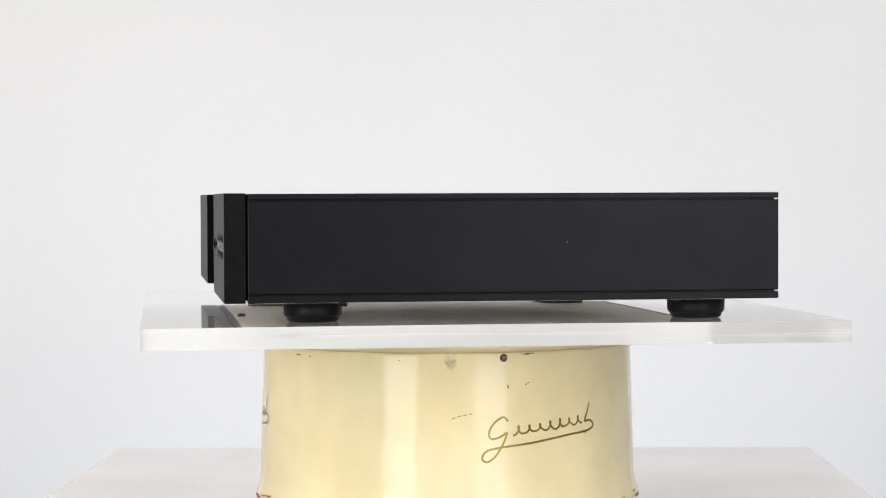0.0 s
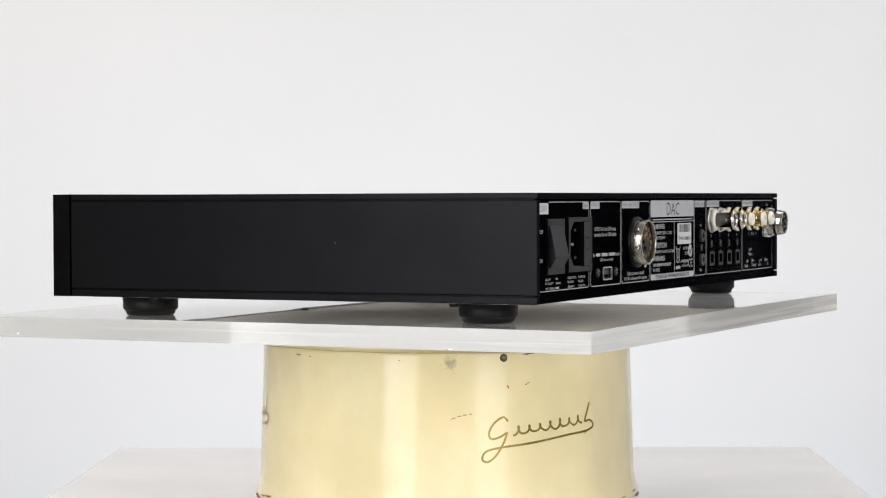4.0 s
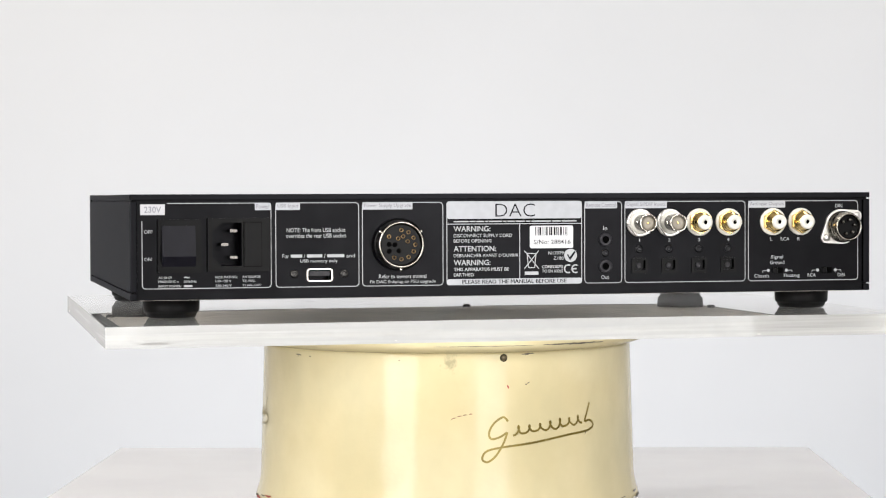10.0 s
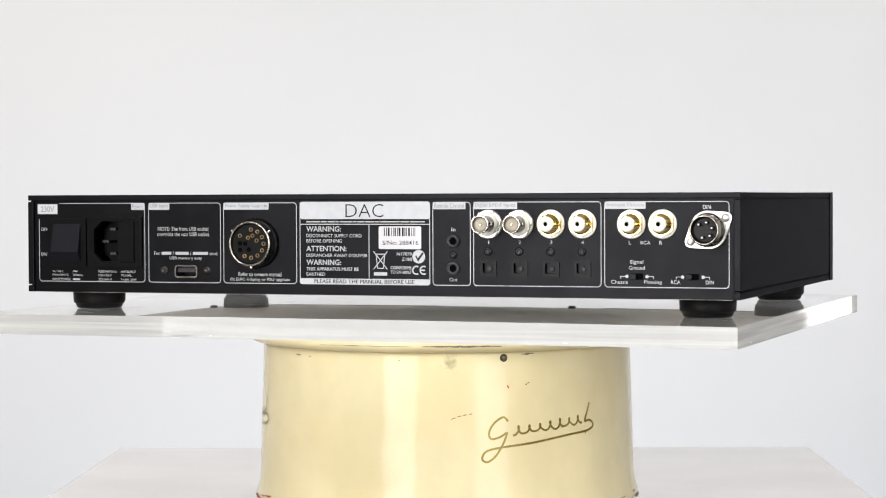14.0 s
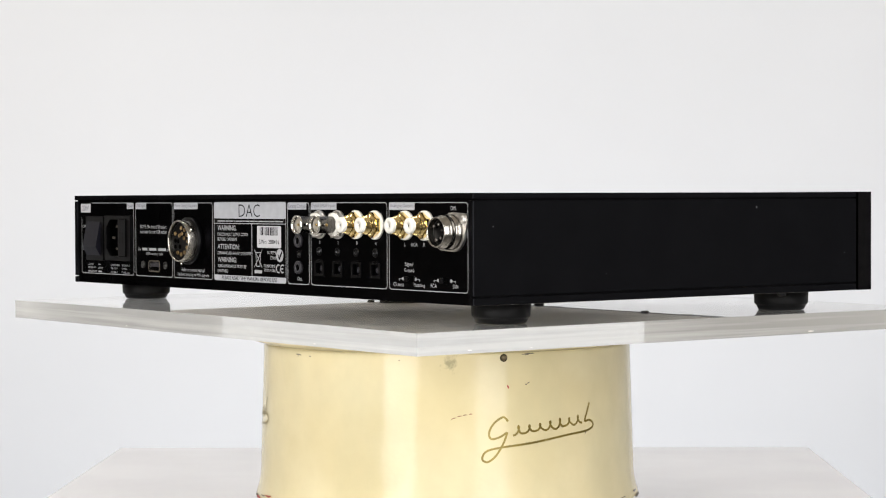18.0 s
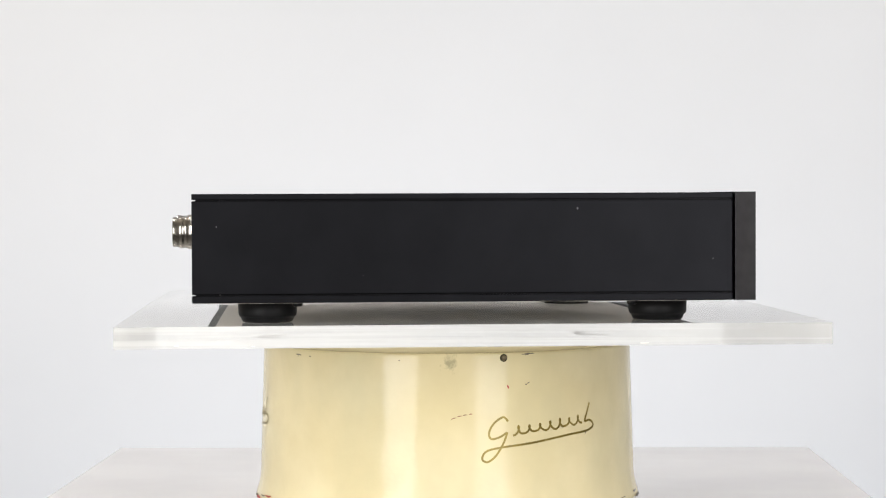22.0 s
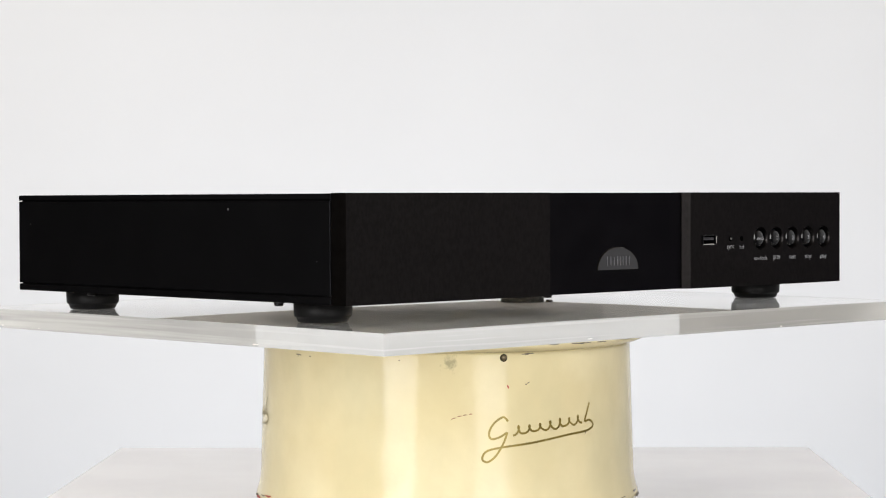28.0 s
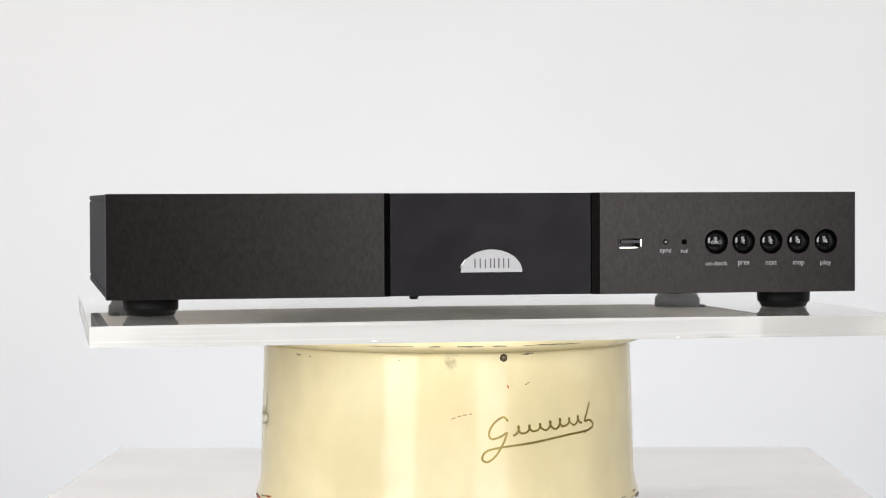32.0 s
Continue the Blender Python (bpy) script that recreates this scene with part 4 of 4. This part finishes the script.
def bnc(x, z):
    m = on_back(x, z)
    bm = lathe(bmesh.new(), [(0.0042, 0.0040), (0.0047, 0.0042), (0.0047, 0.0140), (0.0051, 0.0143), (0.0051, 0.0156), (0.0048, 0.0160), (0.0044, 0.0160), (0.0043, 0.0090)], m, 36, close=False)
    s = part("bnc_socket", bm, SATIN, unit, "bright nickel bayonet socket")
    part("flange", lathe(bmesh.new(), [(0.0080, 0), (0.0080, 0.0010), (0.0076, 0.0013)], m, 36), FLANGE, s)
    part("hex_nut", prism(bmesh.new(), hexagon(0.0079, 8), 0.0012, 0.0030, m), FLANGE, s)
    part("collar", lathe(bmesh.new(), [(0.0066, 0.0030), (0.0064, 0.0040), (0.0049, 0.0046)], m, 36), PTFE, s, "white insulating collar")
    part("insulator", lathe(bmesh.new(), [(0.0043, 0.0050), (0.0043, 0.0140), (0.0026, 0.0142)], m, 28), DIELECTRIC, s, "brown-grey insulator")
    part("centre_pin", lathe(bmesh.new(), [(0.0007, 0.0130), (0.0007, 0.0149), (0.0003, 0.0151)], m, 14), GOLD, s, "gold centre contact")
    part("mouth_ring", lathe(bmesh.new(), [(0.0052, 0.0150), (0.0052, 0.0159), (0.0049, 0.0163), (0.0044, 0.0163), (0.0043, 0.0150)], m, 36, close=False), CHROME, s, "bright mouth ring")
    for side in (-1, 1):
        part("lug", lathe(bmesh.new(), [(0.0010, 0), (0.0010, 0.0014)], m @ pose(0, 0, 0.0118, 0, 0, 90 - 90 * side) @ pose(0.0045, 0, 0, 0, 90, 0), 12), CHROME, s)


def phono(x, z):
    m = on_back(x, z)
    bm = lathe(bmesh.new(), [(0.0057, 0.0036), (0.0057, 0.0050), (0.0048, 0.0052), (0.0048, 0.0060), (0.0052, 0.0062), (0.0052, 0.0070), (0.0046, 0.0072), (0.0044, 0.0094), (0.0040, 0.0095)], m, 36, close=False)
    s = part("phono_socket", bm, GOLD, unit, "gold-plated phono socket")
    part("washer", lathe(bmesh.new(), [(0.0079, 0), (0.0079, 0.0012), (0.0075, 0.0015)], m, 40), PTFE, s, "white insulating washer")
    part("hex_nut", prism(bmesh.new(), hexagon(0.0070, 30), 0.0013, 0.0038, m), GOLD, s)
    part("insulator", lathe(bmesh.new(), [(0.0042, 0.0050), (0.0042, 0.0112), (0.0037, 0.0117), (0.0013, 0.0117), (0.0012, 0.0098)], m, 28), PTFE, s, "white insulating sleeve")
    part("contact_hole", lathe(bmesh.new(), [(0.0013, 0.0096), (0.0013, 0.0104)], m, 16), HOLE, s)


def optical(x, z):
    bm = bmesh.new()
    for x0, x1, z0, z1 in ((-4.7, -3.3, -4.6, 3.9), (3.3, 4.7, -4.6, 3.9), (-3.3, 3.3, -4.6, -3.0), (-3.3, 3.3, 2.9, 3.9)):
        prism(bm, rounded(x0 / 1000, x1 / 1000, z0 / 1000, z1 / 1000, 0.0001, 1), 0.00002, 0.0009, on_back(x, z))
    b = part("optical_socket", bm, PLASTIC, unit, "square black optical socket with a recessed shutter")
    part("latch_bar", prism(bmesh.new(), rounded(-0.0030, 0.0030, 0.0042, 0.0047, 0.0002, 2), 0.00002, 0.0008, on_back(x, z)), PLASTIC, b)
    part("shutter", prism(bmesh.new(), [(u * 0.97, v * 0.97) for u, v in OPTICAL], -0.0025, -0.0018, on_back(x, z)), PLASTIC, b)
    part("shutter_pivot", lathe(bmesh.new(), [(0.0016, -0.0018), (0.0016, -0.0010), (0.0011, -0.0008), (0.0008, -0.0014)], on_back(x, z - 0.2), 18), GREYRING, b)


def digital_section():
    for k, x in enumerate(OPTICAL_X):
        bnc(x, 70.2) if k < 2 else phono(x, 70.3)
        lettering(str(k + 1), BACK, x + (0.7 if k else 0.25), x - (0.7 if k else 0.25), 59.3, 61.1, PRINT, unit)
        small_screw(x + 0.3, 55.1, 2.4)
        optical(x, OPTICAL_Z)


digital_section()


def slide_switch(x, z, word_a, word_b):
    b = patch("slide_switch", BACK, x + 3.4, x - 3.4, z - 1.7, z + 1.7, 0.2, 0.0, 0.15, HOLE, unit, "black slide switch")
    part("slider", box(bmesh.new(), (x - 0.2) / 1000 + BX, (x + 3.0) / 1000 + BX, 0.1491, 0.1505, (z - 1.4) / 1000, (z + 1.4) / 1000, 0.0002, 1), PLASTIC, b)
    for side, word in ((1, word_a), (-1, word_b)):
        dx = x + 5.6 * side
        part("print_dot", lathe(bmesh.new(), [(0.0009, 0.0), (0.0009, 0.0001)], on_back(dx, z), 14), PRINT, unit)
        patch("print_line", BACK, dx, dx + 3.6 * side, z - 0.15, z + 0.15, 0.05, 0.0, 0.1, PRINT, unit)
        patch("print_line", BACK, dx + 3.3 * side, dx + 3.6 * side, z - 1.2, z - 0.15, 0.05, 0.0, 0.1, PRINT, unit)


def analogue_section():
    phono(-156.2, 70.3)
    phono(-173.5, 70.3)
    lettering("L", BACK, -154.7, -155.9, 59.2, 61.2, PRINT, unit)
    lettering("RCA", BACK, -161.2, -166.6, 59.2, 61.2, PRINT, unit)
    lettering("R", BACK, -171.6, -173.2, 59.2, 61.2, PRINT, unit)
    lettering("DIN", BACK, -195.4, -199.7, 78.4, 80.5, PRINT, unit)
    lettering("Signal", BACK, -155.3, -162.7, 48.2, 50.8, PRINT, unit)
    lettering("Ground", BACK, -154.6, -163.5, 45.5, 47.6, PRINT, unit)
    lettering("Chassis", BACK, -144.8, -154.1, 37.8, 39.9, PRINT, unit)
    lettering("Floating", BACK, -163.2, -172.9, 37.4, 39.9, PRINT, unit)
    lettering("RCA", BACK, -178.0, -183.1, 38.0, 40.0, PRINT, unit)
    lettering("DIN", BACK, -197.0, -201.4, 38.0, 40.0, PRINT, unit)
    slide_switch(-159.2, 41.9, "", "")
    slide_switch(-189.9, 41.8, "", "")
    m = on_back(-198.6, 67.2)
    # oval flange turned so that its screws lie up outside and down inside
    pts = []
    for a0, cx, cr in ((-60, 0.0113, 0.0033), (60, 0.0, 0.0102), (120, -0.0113, 0.0033), (240, 0.0, 0.0102)):
        span = 120 if abs(cx) > 0 else 60
        for k in range(7):
            a = radians(a0 + span * k / 6)
            pts.append((cx + cr * math.cos(a), cr * math.sin(a)))
    mm = m @ pose(0, 0, 0, 0, 0, 34)
    bm = prism(bmesh.new(), pts, 0.0001, 0.0017, mm)
    s = part("locking_socket", bm, FLANGE, unit, "round nickel locking socket on an oval flange")
    part("barrel", lathe(bmesh.new(), [(0.0092, 0.0016), (0.0092, 0.0046), (0.0085, 0.0050), (0.0085, 0.0068), (0.0087, 0.0072), (0.0087, 0.0092), (0.0080, 0.0096), (0.0080, 0.0122), (0.0077, 0.0126), (0.0072, 0.0126), (0.0070, 0.0120), (0.0070, 0.0030)], m, 44, close=False), NICKEL, s, "threaded nickel barrel")
    part("insert", lathe(bmesh.new(), [(0.0072, 0.0020), (0.0072, 0.0088), (0.0060, 0.0090)], m, 36), PLASTIC, s, "black insert")
    for k in range(5):
        a = radians(-150 + 60 * k + 45)
        part("pin", lathe(bmesh.new(), [(0.0010, 0.0088), (0.0010, 0.0116), (0.0005, 0.0120)], m @ pose(0.0042 * math.cos(a), 0.0042 * math.sin(a), 0), 10), SATIN, s)
    for side in (-1, 1):
        part("flange_screw", lathe(bmesh.new(), [(0.0022, 0.0016), (0.0022, 0.0024), (0.0015, 0.0030), (0.0004, 0.0031)], mm @ pose(0.0114 * side, 0, 0), 18), FLANGE, s)


analogue_section()


def front_controls():
    usb_port(FRONT, 70.0, 83.8, 55.4, 61.8)
    for x, word, a, b in ((97.9, "sync", 94.3, 101.4), (109.0, "hd", 107.0, 110.9)):
        part("indicator", lathe(bmesh.new(), [(0.0016, 0.0), (0.0015, 0.0003), (0.0008, 0.0005)], on_front(x, 59.1), 18), HOLE, unit, "small dark indicator lamp")
        lettering(word, FRONT, a, b, 52.2 if word == "sync" else 52.9, 55.0, FRONTPRINT, unit, -0.006)
    part("indicator_lens", lathe(bmesh.new(), [(0.0009, 0.0005), (0.0005, 0.0008)], on_front(97.9, 59.1), 14), LENS, unit)
    # each: (centre, caption ends, caption height, legend on the dome)
    for x, word, half, drop, legend, lw in ((128.4, "un-dock", 6.6, 0.0, "dock", 3.4), (144.9, "prev", 3.5, 0.9, "1", 0.25), (161.5, "next", 3.3, 0.0, "2", 0.8), (178.1, "stop", 3.4, 0.9, "3", 0.8), (194.8, "play", 3.3, 0.9, "4", 0.9)):
        m = on_front(x, 1000 * BUTTON_Z, -0.0028 - SUNK)
        prof = [(0.0066, 0.0), (0.0066, 0.0026)] + [(0.0066 * math.cos(radians(a)), 0.0028 + DOME * math.sin(radians(a))) for a in range(3, 90, 5)]
        button = part("button", lathe(bmesh.new(), prof, m, 48), GLOSS, unit, "glossy black domed button")
        lettering(word, FRONT, x - half, x + half, 45.4 - drop, 47.9 if word != "stop" else 47.7, FRONTPRINT, unit, -0.006)
        ink = lettering(legend, FRONT, x - lw, x + lw, 57.7, 60.1, LEGEND, button, 0.0, 0.0)
        # the legend follows the dome
        for v in ink.data.vertices:
            r = math.hypot(v.co.x - x / 1000, v.co.z - BUTTON_Z) / 0.0066
            v.co.y = -0.1490 + SUNK - DOME * math.sqrt(max(1 - r * r, 0)) - 0.00006
    # half-round badge let into the centre panel, with raised bars in place of its emblem
    arc = [(0.0187 * math.cos(radians(a)), 0.0135 * math.sin(radians(a))) for a in range(0, 181, 6)]
    m = on_front(-3.5, 42.5, -0.0040)
    rim = part("badge_rim", prism(bmesh.new(), [(x * 1.03, y * 1.03 - 0.0003) for x, y in arc], 0.0, 0.0002, m), PLASTIC, unit, "dark rim of the badge")
    bm = bmesh.new()
    rings = [[bm.verts.new(m @ Vector((x * k, y * k + (1 - k) * 0.005, h))) for x, y in arc] for k, h in ((1.0, 0.0002), (1.0, 0.0004), (0.955, 0.0007))]
    for p, q in zip(rings, rings[1:]):
        for k in range(len(arc)):
            bm.faces.new((p[k], p[(k + 1) % len(arc)], q[(k + 1) % len(arc)], q[k]))
    bm.faces.new(rings[-1])
    badge = part("badge", bm, BADGE, rim, "half-round polished silver badge")
    for x, w, h in ((-9.6, 0.7, 5.6), (-6.6, 0.7, 5.6), (-3.6, 0.7, 5.0), (-0.6, 0.7, 5.6), (1.6, 0.7, 5.6), (4.2, 0.7, 5.6), (7.0, 0.7, 5.6), (9.8, 0.7, 5.6)):
        part("emblem_bar", prism(bmesh.new(), rounded((x - w / 2) / 1000, (x + w / 2) / 1000, 0.0025, 0.0025 + h / 1000, 0.0003, 2), 0.0007, 0.0008, m), EMBLEM, badge, "grey emblem bar")


front_controls()


# ---- what moves ----
def motions():
    """Board and unit turn together, clockwise from above, at about 8.3 degrees a second, never quite evenly."""
    turns = ((0, -81.75), (1, -90.09), (2, -98.41), (3, -106.73), (4.5, -119.40), (6, -132.16), (7, -140.67), (8, -149.20), (9, -157.77), (10, -166.30),
             (11, -174.68), (12, -182.94), (13, -191.18), (14, -199.48), (15.5, -211.89), (17, -224.27), (18, -232.56), (19, -240.83), (20, -249.12), (21, -257.43),
             (22, -265.70), (23, -273.90), (24, -282.13), (25, -290.44), (26.5, -302.93), (28, -315.47), (29, -323.87), (30, -332.20), (31, -340.50), (32, -348.73))
    walk(turning_platter, [(t, pose(DRUM_X, 0, -0.005) @ pose(0, 0, 0, 0, 0, turn)) for t, turn in turns])
    for ob in (acrylic_board, unit):
        walk(ob, [(t, pose(0, 0, BOARD_TOP, 0, 0, turn)) for t, turn in turns])


motions()
